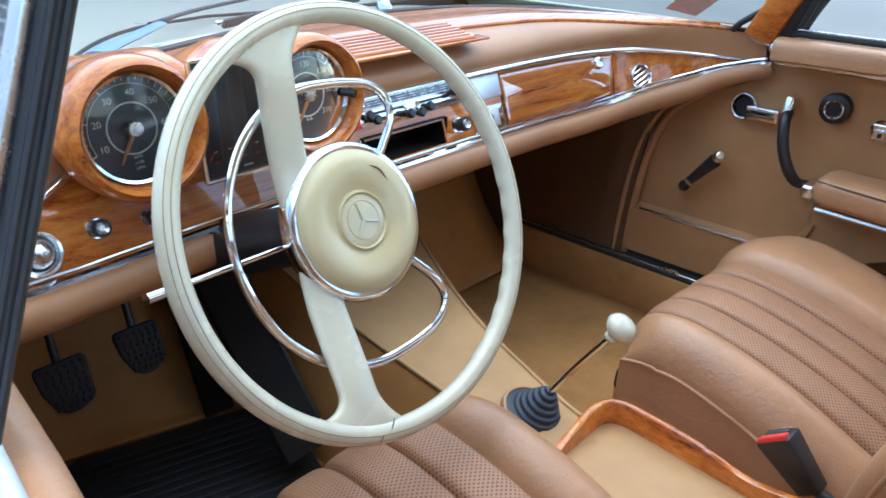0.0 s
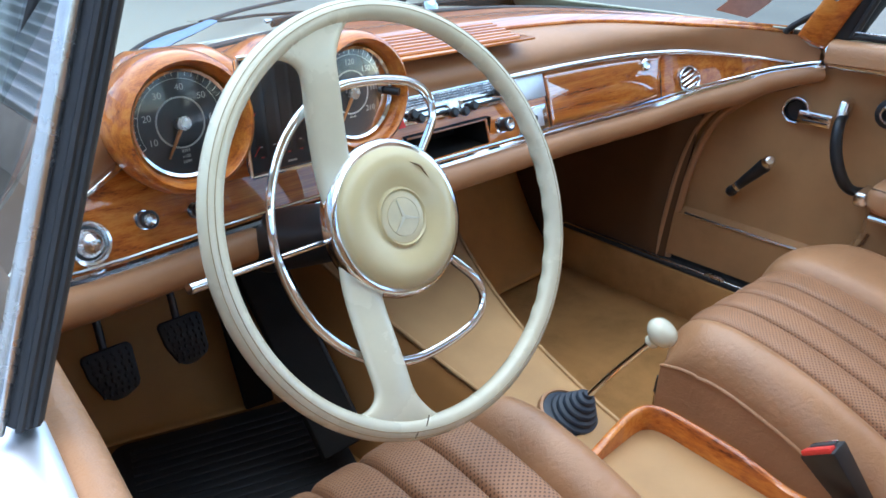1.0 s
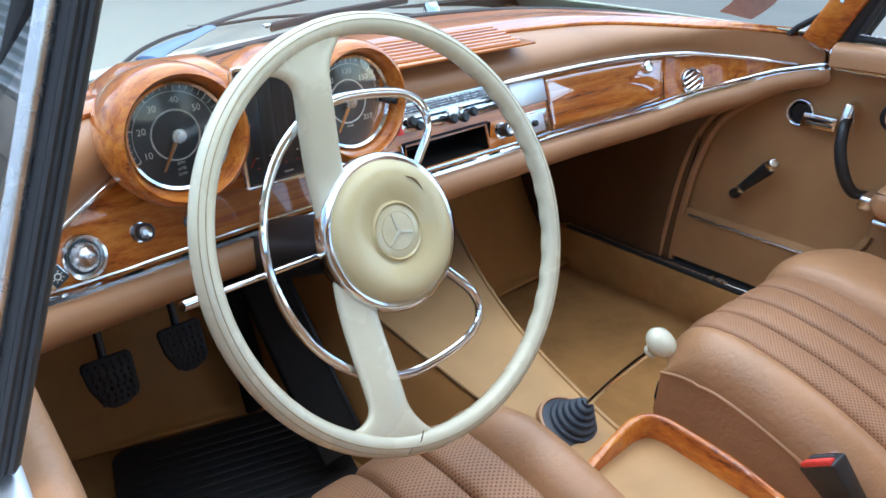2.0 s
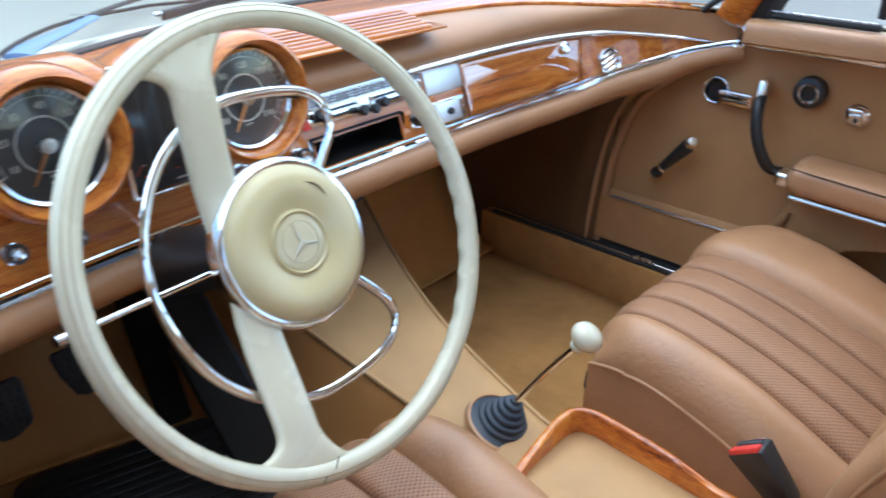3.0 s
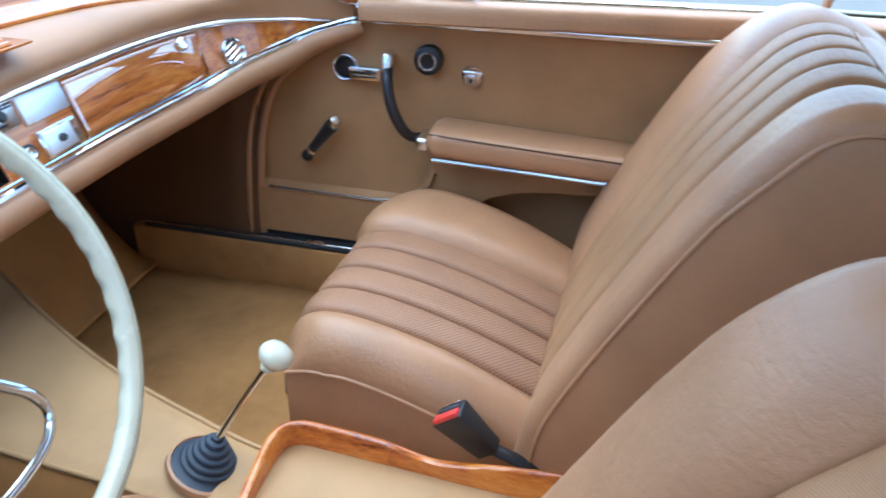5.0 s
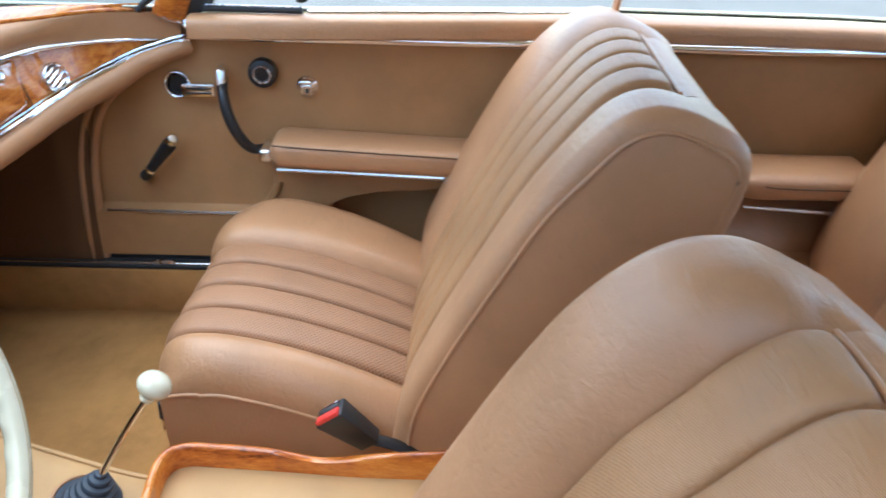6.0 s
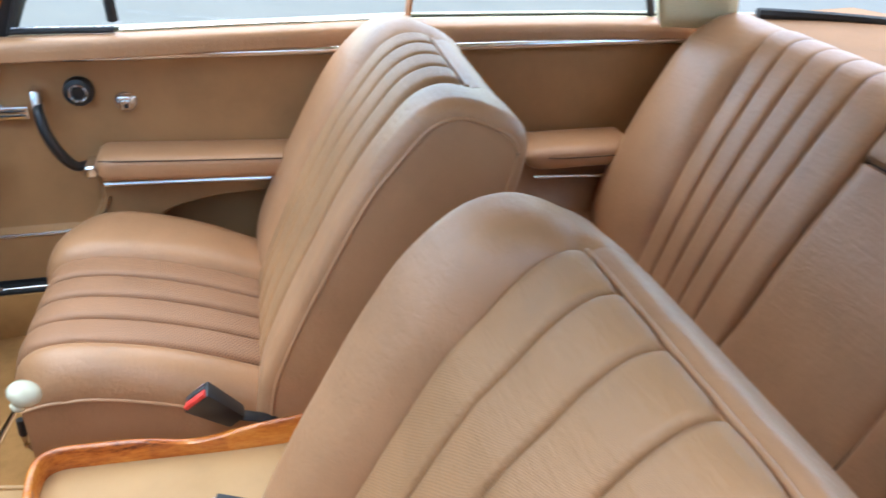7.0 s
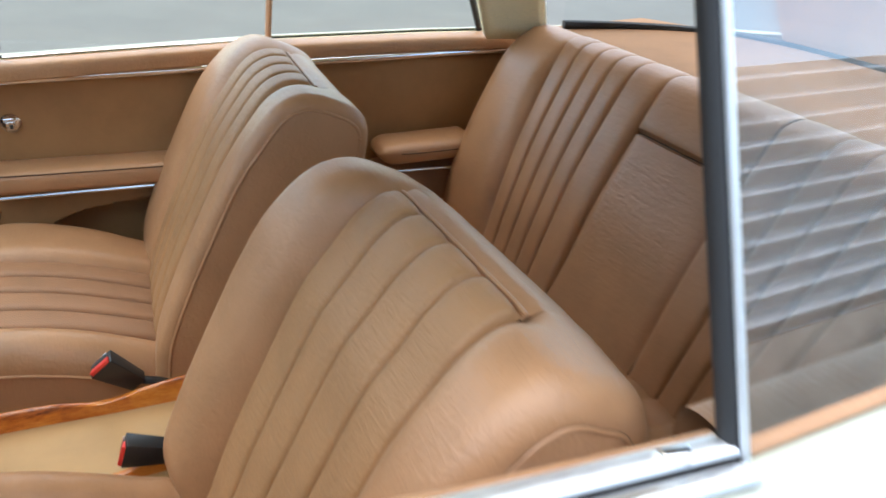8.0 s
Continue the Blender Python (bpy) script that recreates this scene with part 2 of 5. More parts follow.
def lathe(profile, m, n=36):
    """profile: (radius, height) pairs, turned about the z axis of the pose m."""
    k = len(profile) - 1

    def f(u, v):
        i = min(int(round(u * k)), k)
        r, h = profile[i]
        t = v * 2 * math.pi
        return m @ Vector((r * math.cos(t), r * math.sin(t), h))
    bm = sheet(f, k, n, loop_v=True)
    bmesh.ops.remove_doubles(bm, verts=bm.verts, dist=1e-6)
    bmesh.ops.recalc_face_normals(bm, faces=bm.faces)
    return bm


def block(size, m, bevel=0.004, seg=2):
    bm = bmesh.new()
    bmesh.ops.create_cube(bm, size=1)
    bmesh.ops.scale(bm, vec=size, verts=bm.verts)
    if bevel:
        bmesh.ops.bevel(bm, geom=bm.edges[:], offset=bevel, segments=seg, affect="EDGES", profile=0.5)
    bmesh.ops.transform(bm, matrix=m, verts=bm.verts)
    return bm


def prism(outline, m, depth, bevel=0.0):
    """A flat outline (x, y) given thickness depth along z of the pose m."""
    bm = bmesh.new()
    face = bm.faces.new([bm.verts.new((x, y, 0)) for x, y in outline])
    ext = bmesh.ops.extrude_face_region(bm, geom=[face])
    bmesh.ops.translate(bm, verts=[v for v in ext["geom"] if isinstance(v, bmesh.types.BMVert)], vec=(0, 0, depth))
    bmesh.ops.recalc_face_normals(bm, faces=bm.faces)
    if bevel:
        bmesh.ops.bevel(bm, geom=bm.edges[:], offset=bevel, segments=2, affect="EDGES", profile=0.5)
    bmesh.ops.transform(bm, matrix=m, verts=bm.verts)
    return bm


def lettering(text, size, m):
    cu = bpy.data.curves.new("text", "FONT")
    cu.body, cu.size, cu.align_x, cu.align_y, cu.extrude = text, size, "CENTER", "CENTER", 0.0002
    ob = bpy.data.objects.new("text", cu)
    me = bpy.data.meshes.new_from_object(ob)
    bm = bmesh.new()
    bm.from_mesh(me)
    bpy.data.objects.remove(ob)
    bpy.data.curves.remove(cu)
    bpy.data.meshes.remove(me)
    bmesh.ops.transform(bm, matrix=m, verts=bm.verts)
    return bm


def facing(at, normal, up=(0, 0, 1)):
    """A pose at a point whose z axis is normal and whose y axis is near up."""
    z = Vector(normal).normalized()
    x = Vector(up).cross(z).normalized()
    y = z.cross(x)
    m = Matrix((x, y, z)).transposed().to_4x4()
    m.translation = at
    return m


def smooth(a, b, x):
    t = min(max((x - a) / (b - a), 0.0), 1.0)
    return t * t * (3 - 2 * t)


# ---- outside ----
def flat(x0, x1, y0, y1, z, n=1):
    return sheet(lambda u, v: (x0 + (x1 - x0) * u, y0 + (y1 - y0) * v, z), n, n, uv=(x1 - x0, y1 - y0))


tagged(part("ground", flat(-400, 400, -400, 400, 0.0, 8), CONCRETE, label="worn pale grey asphalt yard under the car", kind="structure"), category="ground")


def corrugated(u, v):
    z = 0.74 + 2.26 * v
    return (-4.6 + 0.07 * math.sin(z * 2 * math.pi / 0.2), -16 + 61 * u, z)


shed = thing("wall_shed", (-4.6, 0, 0), "bluish-white corrugated metal shed wall on a grey concrete plinth", "wall", kind="structure")
part("cladding", sheet(corrugated, 1, 300), SHUTTER, shed, solid=0.004)
part("plinth", block((0.3, 61, 0.74), pose(-4.7, 14.5, 0.37), 0.01), PLINTH, shed)
# Unseen wall, added to keep bright horizon sky out of bonnet and veneer.
tagged(part("wall_sky_blocker", block((50, 0.3, 9), pose(20.7, 20, 4.5), 0.01), BLOCKER_GREY, label="unseen plain grey wall added to block low sky ahead", kind="structure"), category="wall")
for k, (x, y, w, l, mat) in enumerate([(2.2, 7.4, 0.08, 1.6, LINE), (2.5, 7.6, 0.08, 1.6, LINE), (3.9, 6.7, 0.08, 2.4, LINE), (3.0, 6.75, 0.5, 0.07, YELLOW)]):
    tagged(part("road_marking", flat(x - w / 2, x + w / 2, y - l / 2, y + l / 2, 0.005), mat, label="worn painted line on the concrete yard", kind="structure"), category="road marking")

# ---- car shell ----
XW = 0.72                # door panel plane
ZB, ZS = 0.921, 0.983    # belt trim, top of the padded sill
FLOOR = 0.335


def shield_y(x):
    return 0.06 + 0.48 * max(0.0, 1 - abs(x / 0.684) ** 3.3) ** 0.5 - 0.1 * smooth(0.05, -0.4, x)


def pad_y(x):
    return 0.012 + 0.343 * max(0.0, 1 - abs(x / 0.692) ** 2.8) ** 0.5


def face_y(x):
    return -0.012 + 0.257 * max(0.0, 1 - abs(x / 0.6985) ** 5) ** 0.5


LOW_X = [0.0, 0.4, 0.47, 0.525, 0.58, 0.634, 0.66, 0.676, 0.688, 0.7]
LOW_Z = [0.822, 0.821, 0.8235, 0.83, 0.843, 0.861, 0.874, 0.886, 0.9, 0.918]


def low_z(x):
    return float(np.interp(abs(x), LOW_X, LOW_Z))


def high_z(x):
    """The veneer's upper edge, which falls towards the driver's door."""
    return 0.922 - 0.007 * smooth(0.58, 0.7, abs(x)) - 0.4 * max(0.0, -0.455 - x)


def fascia_y(x, z):
    """The veneered face leans forward at the top."""
    return face_y(x) + 0.35 * (z - 0.822)


def spread(u, half):
    return half * math.sin((u - 0.5) * math.pi)


floor_pan = thing("floor", (0, -0.3, FLOOR), "tan carpeted car floor rising to the toe board", "floor", kind="structure")


def floor_f(u, v):
    x = -0.665 + 1.33 * u
    y, z = spline([(0, -1.35, FLOOR), (0, -0.6, FLOOR), (0, 0.2, FLOOR), (0, 0.45, FLOOR), (0, 0.53, 0.348), (0, 0.62, 0.46), (0, 0.71, 0.64), (0, 0.74, 0.85)])(v).yz
    return (x, y + 0.17 * smooth(-0.08, -0.2, x) * smooth(0.3, 0.5, y), z)


part("floor_carpet", sheet(floor_f, 24, 60, uv=(1.33, 2.1)), CARPET, floor_pan, solid=0.006)
for xa, xb, ahead in ((-0.655, -0.2, 1.0), (0.23, 0.655, 0.0)):
    part("toe_board", sheet(lambda u, v, xa=xa, xb=xb, ahead=ahead: Vector((xa + (xb - xa) * u, ahead * (0.16 - 0.138 * u) * (1 - 0.7 * v), -0.012 * ahead * (1 - v))) + spline([(0, 0.478, FLOOR + 0.02), (0, 0.522, 0.366), (0, 0.613, 0.468), (0, 0.702, 0.642), (0, 0.732, 0.85)])(v), 6, 24, uv=(xb - xa, 0.6)), TOE_HIDE, floor_pan, "orange-tan vinyl toe board", solid=0.004)

tunnel = thing("transmission_tunnel", (0, 0, FLOOR), "tan leather-covered transmission tunnel with welted edges", "tunnel", kind="structure")
# along y: height of the top, its two edges
T_LINE = spline([(-0.12, 0.075, 0.51), (-0.12, 0.075, 0.51), (-0.075, 0.05, 0.51), (-0.056, 0.085, 0.517), (-0.056, 0.128, 0.535), (-0.064, 0.185, 0.566), (-0.075, 0.25, 0.612), (-0.085, 0.31, 0.68)])
T_AT = spline([(0, y, 0) for y in (-0.75, -0.2, -0.1, 0.05, 0.2, 0.35, 0.5, 0.66)])


def tunnel_ring(s):
    l, r, z = T_LINE(s)
    y = T_AT(s).y
    return [(l - 0.1, y, FLOOR - 0.01), (l - 0.04, y, z - 0.09), (l - 0.012, y, z - 0.025), (l, y, z - 0.004), (l + 0.02, y, z + 0.002), ((l + r) / 2, y, z + 0.004),
            (r - 0.02, y, z + 0.002), (r, y, z - 0.004), (r + 0.012, y, z - 0.025), (r + 0.03, y, z - 0.09), (r + 0.06, y, FLOOR - 0.01)]


def tunnel_f(u, v):
    ring = tunnel_ring(v)
    k = u * (len(ring) - 1)
    i = min(int(k), len(ring) - 2)
    return Vector(ring[i]).lerp(Vector(ring[i + 1]), k - i)


part("tunnel_cover", sheet(lambda u, v: tunnel_f(0.28 + 0.44 * u, v), 24, 60, uv=(0.3, 1.4)), VINYL, tunnel, sharp=70)
part("tunnel_side", sheet(lambda u, v: tunnel_f(0.3 * u, v), 12, 60, uv=(0.3, 1.4)), SIDE_HIDE, tunnel, "orange-brown vinyl side of the tunnel", sharp=70)
part("tunnel_side", sheet(lambda u, v: tunnel_f(0.7 + 0.3 * u, v), 12, 60, uv=(0.3, 1.4)), SIDE_HIDE, tunnel, "orange-brown vinyl side of the tunnel", sharp=70)
for side in (3, 7):
    part("welt", tube(lambda s, side=side: Vector(tunnel_ring(s)[side]) + Vector((0, 0, 0.002)), 0.0035, 60, 8), VINYL, tunnel)

# firewall, kick panels, sills
# Firewall coloured black to hold the deep shade of the footwell.
tagged(part("wall_firewall", block((1.6, 0.03, 0.96), pose(0, 0.79, 0.48), 0.002), FELT, label="firewall below the dashboard, blackened for footwell shade", kind="structure"), category="wall")
for s in (-1, 1):
    kick = thing("wall_kick_panel" if s > 0 else "wall_kick_panel_2", (s * 0.69, 0.5, 0.45), "kick panel darkened for footwell shade, with a welted door edge", "wall", kind="structure")
    # The board's dark colour stands in for shade below the dashboard.
    part("kick_board", sheet(lambda u, v: (s * (0.685 + 0.02 * v), 0.235 - 0.055 * v * v + (0.58 + 0.05 * v) * u, 0.3 + 0.64 * v), 8, 10), SHADE_STITCH_HIDE, kick, solid=0.01)
    edge = spline([(s * 0.69, 0.25, 0.445), (s * 0.69, 0.245, 0.55), (s * 0.695, 0.23, 0.68), (s * 0.7, 0.195, 0.78), (s * 0.7, 0.12, 0.85)])
    part("door_welt", tube(edge, 0.006, 40, 8), LEATHER, kick, "tan leather welt round the door opening")
    part("door_seal", tube(lambda t, e=edge: e(t) + Vector((s * 0.008, -0.022, 0)), 0.008, 40, 8), LEATHER, kick)
    sill = thing("sill", (s * 0.68, -0.1, FLOOR), "carpeted door sill with a dark rubber and chrome scuff strip", "sill", kind="structure")
    part("sill_board", block((0.05, 1.9, 0.13), pose(s * 0.685, -0.42, 0.378), 0.008), CARPET, sill)
    part("scuff_strip", block((0.04, 1.2, 0.008), pose(s * 0.683, -0.1, 0.4465), 0.002), RUBBER, sill, "black ribbed rubber strip")
    part("scuff_trim", tube(straight((s * 0.672, 0.5, 0.4515), (s * 0.672, -0.7, 0.4515)), 0.003, 2, 10), BRIGHT, sill, "dull metal edge trim")
    part("striker", block((0.012, 0.045, 0.008), pose(s * 0.675, 0.1, 0.452), 0.002), SATIN, sill)


# ---- doors and side panels ----
def side_x(y):
    """Half width of the cabin's lining at y: it draws in to the rear."""
    return XW - 0.06 * smooth(-1.45, -1.7, y)


def door_depth(y, z):
    """How far the lining stands proud of the door plane."""
    trim = 0.565 + 0.05 * smooth(-0.085, -0.16, y) + 0.05 * smooth(-0.12, -0.165, y)
    low = smooth(trim + 0.003, trim - 0.003, z)
    back = smooth(-0.135, -0.15, y) * smooth(0.69, 0.684, z)
    d = 0.03 * max(low, back)
    # map pocket
    py, pz = (y + 0.56) / 0.33, (z - 0.538) / 0.088
    hole = abs(py) ** 3.2 + abs(pz) ** 2.4
    return d - 0.075 * smooth(1.08, 0.86, hole)


def car_door(name, s, label, fitted):
    d = thing(name, (s * XW, -0.25, 0.45), label, "car door", kind="structure")
    part("lining", sheet(lambda u, v: (s * (side_x(0.24 - 1.02 * u) - door_depth(0.24 - 1.02 * u, 0.462 + 0.483 * v)), 0.24 - 1.02 * u, 0.462 + 0.483 * v), 220, 120, uv=(1.02, 0.5)), DOOR_HIDE, d)
    # Black block fills the gap under the door in place of its shade.
    part("door_gap_shade", block((0.02, 0.99, 0.028), pose(s * 0.704, -0.275, 0.452), 0.004), RUBBER, d, "black strip for the shade in the gap under the door")
    sill_parts(d, s, -0.03, -0.79, True)
    part("belt_trim", tube(straight((s * (XW - 0.022), -0.02, ZB + 0.004), (s * (XW - 0.022), -0.775, ZB + 0.003)), 0.0095, 4, 14), CHROME, d, "thin chrome belt trim")
    if not fitted:
        return d
    low = spline([(s * (XW - 0.03), 0.2, 0.567), (s * (XW - 0.03), 0.06, 0.566), (s * (XW - 0.03), -0.07, 0.567), (s * (XW - 0.03), -0.115, 0.58), (s * (XW - 0.03), -0.145, 0.608), (s * (XW - 0.03), -0.158, 0.64)])
    part("lower_trim", tube(low, 0.004, 50, 8), BRIGHT, d, "curved chrome strip")
    arm = spline([(s * 0.655, -0.158, 0.683), (s * 0.655, -0.4, 0.675), (s * 0.655, -0.7, 0.664)])
    part("armrest_trim", tube(arm, 0.0055, 40, 8), BRIGHT, d, "chrome strip under the armrest")
    rest = part("armrest", padded(s, -0.148, -0.66, 0.726, 0.7036, 0.027, 0.616), LEATHER, d, "padded tan leather armrest")
    part("armrest_seam", tube(spline([(s * 0.626, -0.158, 0.744), (s * 0.6195, -0.2, 0.7437), (s * 0.6195, -0.35, 0.736), (s * 0.6195, -0.65, 0.7227)]), 0.0016, 40, 6), SHADE_STITCH_HIDE, rest, "dark line along the sewn seam")
    # inside latch
    cup = part("latch_cup", lathe([(0.0, 0.002), (0.018, 0.002), (0.02, 0.01), (0.0215, 0.012), (0.0235, 0.0095), (0.025, 0.011), (0.027, 0.0)], facing((s * XW, 0.026, 0.827), (-s, 0, 0))), CHROME, d, "round chrome latch cup")
    part("latch_bowl", lathe([(0.0, 0.0045), (0.017, 0.0045), (0.0185, 0.009)], facing((s * XW, 0.026, 0.827), (-s, 0, 0))), BLACK, cup)
    part("latch_lever", block((0.016, 0.062, 0.026), pose(s * (XW - 0.014), -0.014, 0.82), 0.004), CHROME, d, "chrome latch lever")
    for k in (-1, 1):
        part("latch_groove", block((0.003, 0.046, 0.0026), pose(s * (XW - 0.0224), -0.016, 0.82 + 0.0045 * k), 0.0005), BLACK, d)
    # pull handle
    grip = spline([(s * 0.69, -0.066, 0.842), (s * 0.667, -0.069, 0.825), (s * 0.656, -0.078, 0.785), (s * 0.656, -0.095, 0.745), (s * 0.668, -0.112, 0.719), (s * 0.69, -0.13, 0.712)])
    part("pull_handle", tube(grip, lambda t: 0.0085 + 0.002 * math.sin(t * math.pi), 40, 12), BLACK, d, "curved black door pull")
    part("handle_end", tube(spline([(s * XW, -0.06, 0.856), (s * 0.7, -0.063, 0.853), (s * 0.683, -0.067, 0.838)]), lambda t: 0.011 - 0.001 * t, 12, 12), BRIGHT, d, "chrome handle end")
    part("handle_end", block((0.034, 0.017, 0.04), pose(s * 0.693, -0.064, 0.845, 0, s * 18, 0), 0.006, 3), BRIGHT, d, "chrome handle end")
    part("handle_end", block((0.06, 0.026, 0.028), pose(s * 0.684, -0.137, 0.708, 0, 0, 0), 0.008, 3), BRIGHT, d, "chrome handle end")
    # window crank
    boss = part("crank_boss", lathe([(0.0, 0.022), (0.011, 0.022), (0.012, 0.0)], facing((s * XW, 0.113, 0.642), (-s, 0, 0)), 20), BRIGHT, d, "chrome crank boss")
    arm_c = straight((s * 0.694, 0.113, 0.642), (s * 0.684, 0.05, 0.718))
    part("crank_arm", tube(arm_c, lambda t: 0.0075 + 0.0065 * t, 16, 12, flat=0.7, up=(1, 0, 0)), BLACK, boss, "tapered black crank arm")
    part("crank_tip", lathe([(0.0, 0.014), (0.008, 0.013), (0.012, 0.008), (0.0125, 0.0)], facing((s * 0.684, 0.046, 0.724), (-s * 0.6, -0.5, 0.6)), 18), BRIGHT, boss)
    part("crank_pivot", lathe([(0.0, 0.032), (0.006, 0.031), (0.0105, 0.026), (0.0115, 0.018)], facing((s * XW, 0.113, 0.642), (-s, 0, 0)), 18), BLACK, boss, "black domed pivot")
    part("crank_collar", tube(straight(arm_c(0.17), arm_c(0.24)), 0.0102, 3, 14, flat=0.8, up=(1, 0, 0)), BRIGHT, boss, "chrome collar")
    # mirror control
    mc = part("mirror_control", lathe([(0.0, 0.02), (0.012, 0.02), (0.0125, 0.023), (0.019, 0.023), (0.026, 0.019), (0.028, 0.01), (0.027, 0.0)], facing((s * XW, -0.136, 0.854), (-s, 0, 0))), BLACK, d, "round black mirror control")
    part("control_ring", lathe([(0.0135, 0.0235), (0.0155, 0.0255), (0.0175, 0.0235)], facing((s * XW, -0.136, 0.854), (-s, 0, 0))), SATIN, mc)
    lk = part("lock_plate", lathe([(0.0, 0.0125), (0.006, 0.012), (0.0115, 0.0095), (0.017, 0.0055), (0.0215, 0.0)], facing((s * XW, -0.215, 0.826), (-s, 0, 0)), 28), CHROME, d, "chrome lock rosette")
    part("lock_slot", block((0.006, 0.007, 0.009), pose(s * (XW - 0.0115), -0.216, 0.822), 0.0015), BLACK, lk, "dark lock slot")
    for k in (-1, 1):
        part("lock_knob", block((0.013, 0.0045, 0.019), pose(s * (XW - 0.0115), -0.2155 + 0.0085 * k, 0.824), 0.002), CHROME, lk)
    part("lock_knob", block((0.011, 0.025, 0.009), pose(s * (XW - 0.012), -0.214, 0.8385), 0.004, 3), CHROME, lk)
    return d


def padded(s, y0, y1, z0, z1, h, xin):
    """An upholstered rest along y, rounded at its front end."""
    def f(u, v):
        y = y0 + (y1 - y0) * u
        z = z0 + (z1 - z0) * u
        g = min(1.0, math.sqrt(max(0.0, 1 - max(0.0, 1 - u / 0.06) ** 2)) + 0.02)
        t = v * 2 * math.pi
        c, w = math.cos(t), math.sin(t)
        x = (XW + xin) / 2 + (XW - xin) / 2 * math.copysign(abs(c) ** 0.45, -c) * (0.4 + 0.6 * g)
        return (s * x, y, z + h * math.copysign(abs(w) ** 0.6, w) * g)
    return sheet(f, 60, 32, loop_v=True)


def outer_x(y):
    """Where the glass stands at the sill: the body is widest behind the doors."""
    return float(np.interp(-y, [0.0, 0.22, 0.79, 1.2, 1.7], [0.672, 0.69, 0.752, 0.745, 0.69]))


def sill_parts(d, s, y0, y1, strip):
    prof = spline([(-0.1, 0, 0.93), (0.1, 0, 0.928), (0.02, 0, 0.938), (0.0, 0, 0.957), (0.1, 0, 0.976), (0.45, 0, ZS), (1.0, 0, ZS - 0.001)])

    def at(t):
        return y0 + (y1 - y0) * t

    def f(u, v):
        y = at(u)
        p = prof(v)
        if s > 0:
            p.z = 0.93 + (p.z - 0.93) * 0.76
        xo = outer_x(y) - (0.016 * smooth(-0.5, -0.26, y) if strip and s < 0 else 0.0)
        xi = outer_x(y) - (0.055 if not strip else 0.042 if s > 0 else 0.042 - 0.02 * smooth(-0.3, -0.6, y))
        if v < 0.45:
            return (s * (xi + (max(side_x(y), xi + 0.01) - xi) * max(0.0, 1 - v / 0.33) ** 1.5), y, p.z)
        return (s * (xi + (xo - xi) * max(0.0, p.x)), y, p.z)
    part("sill_pad", sheet(f, 40, 40, uv=(abs(y1 - y0), 0.12)), LEATHER, d, "padded tan leather window sill")
    drop = 0.012 if s > 0 else 0.0
    if strip:
        def lip(t):
            y = -0.23 + (y1 + 0.23) * t if s > 0 else -0.212 + (y1 + 0.212) * t
            return Vector((s * (outer_x(y) + 0.006 - (0.016 * smooth(-0.5, -0.26, y) if s < 0 else 0.0)), y, ZS + 0.002 - drop))
        part("window_lip", tube(lip, 0.0125 if s < 0 else 0.006, 30, 14, flat=0.4 if s < 0 else 0.5), ALLOY if s < 0 else BRIGHT, d, "bright metal lip at the glass slot")
        part("slot_seal", tube(lambda t: Vector((s * (outer_x(at(t)) + 0.018), at(t), ZS - 0.006 - drop)), 0.004, 30, 8), CREAM if s > 0 else RUBBER, d, "pale slot seal" if s > 0 else "black rubber slot seal")
        part("outer_lip", tube(lambda t: Vector((s * (outer_x(at(t)) + 0.032), at(t), ZS - 0.006 - drop * 1.2)), 0.012, 30, 14, flat=0.6), BRIGHT, d, "chrome strip along the outer sill")
    else:
        part("slot_seal", tube(lambda t: Vector((s * (outer_x(at(t)) + 0.006), at(t), ZS - 0.005 - drop)), 0.004 if s > 0 else 0.012, 30, 8, flat=1.0 if s > 0 else 0.4), CREAM if s > 0 else LEATHER, d, "pale slot seal" if s > 0 else "tan slot cover")


wedge = thing("trim_wedge", (-0.76, -0.74, 0.985), "small pale metal wedge at the end of the sill strip", "trim", kind="structure")
part("wedge_plate", prism([(-0.016, -0.006), (0.016, -0.006), (0.01, 0.006), (-0.01, 0.006)], pose(-0.757, -0.735, 0.984, 0, 0, 78), 0.012, 0.002), BRIGHT, wedge)
part("wedge_slot", block((0.02, 0.004, 0.003), pose(-0.757, -0.735, 0.9965, 0, 0, 78), 0.001), RUBBER, wedge)
car_door("door_1", 1, "closed tan passenger door with armrest, pocket and chrome fittings", True)
car_door("door_2", -1, "closed tan driver's door with its window lowered", False)


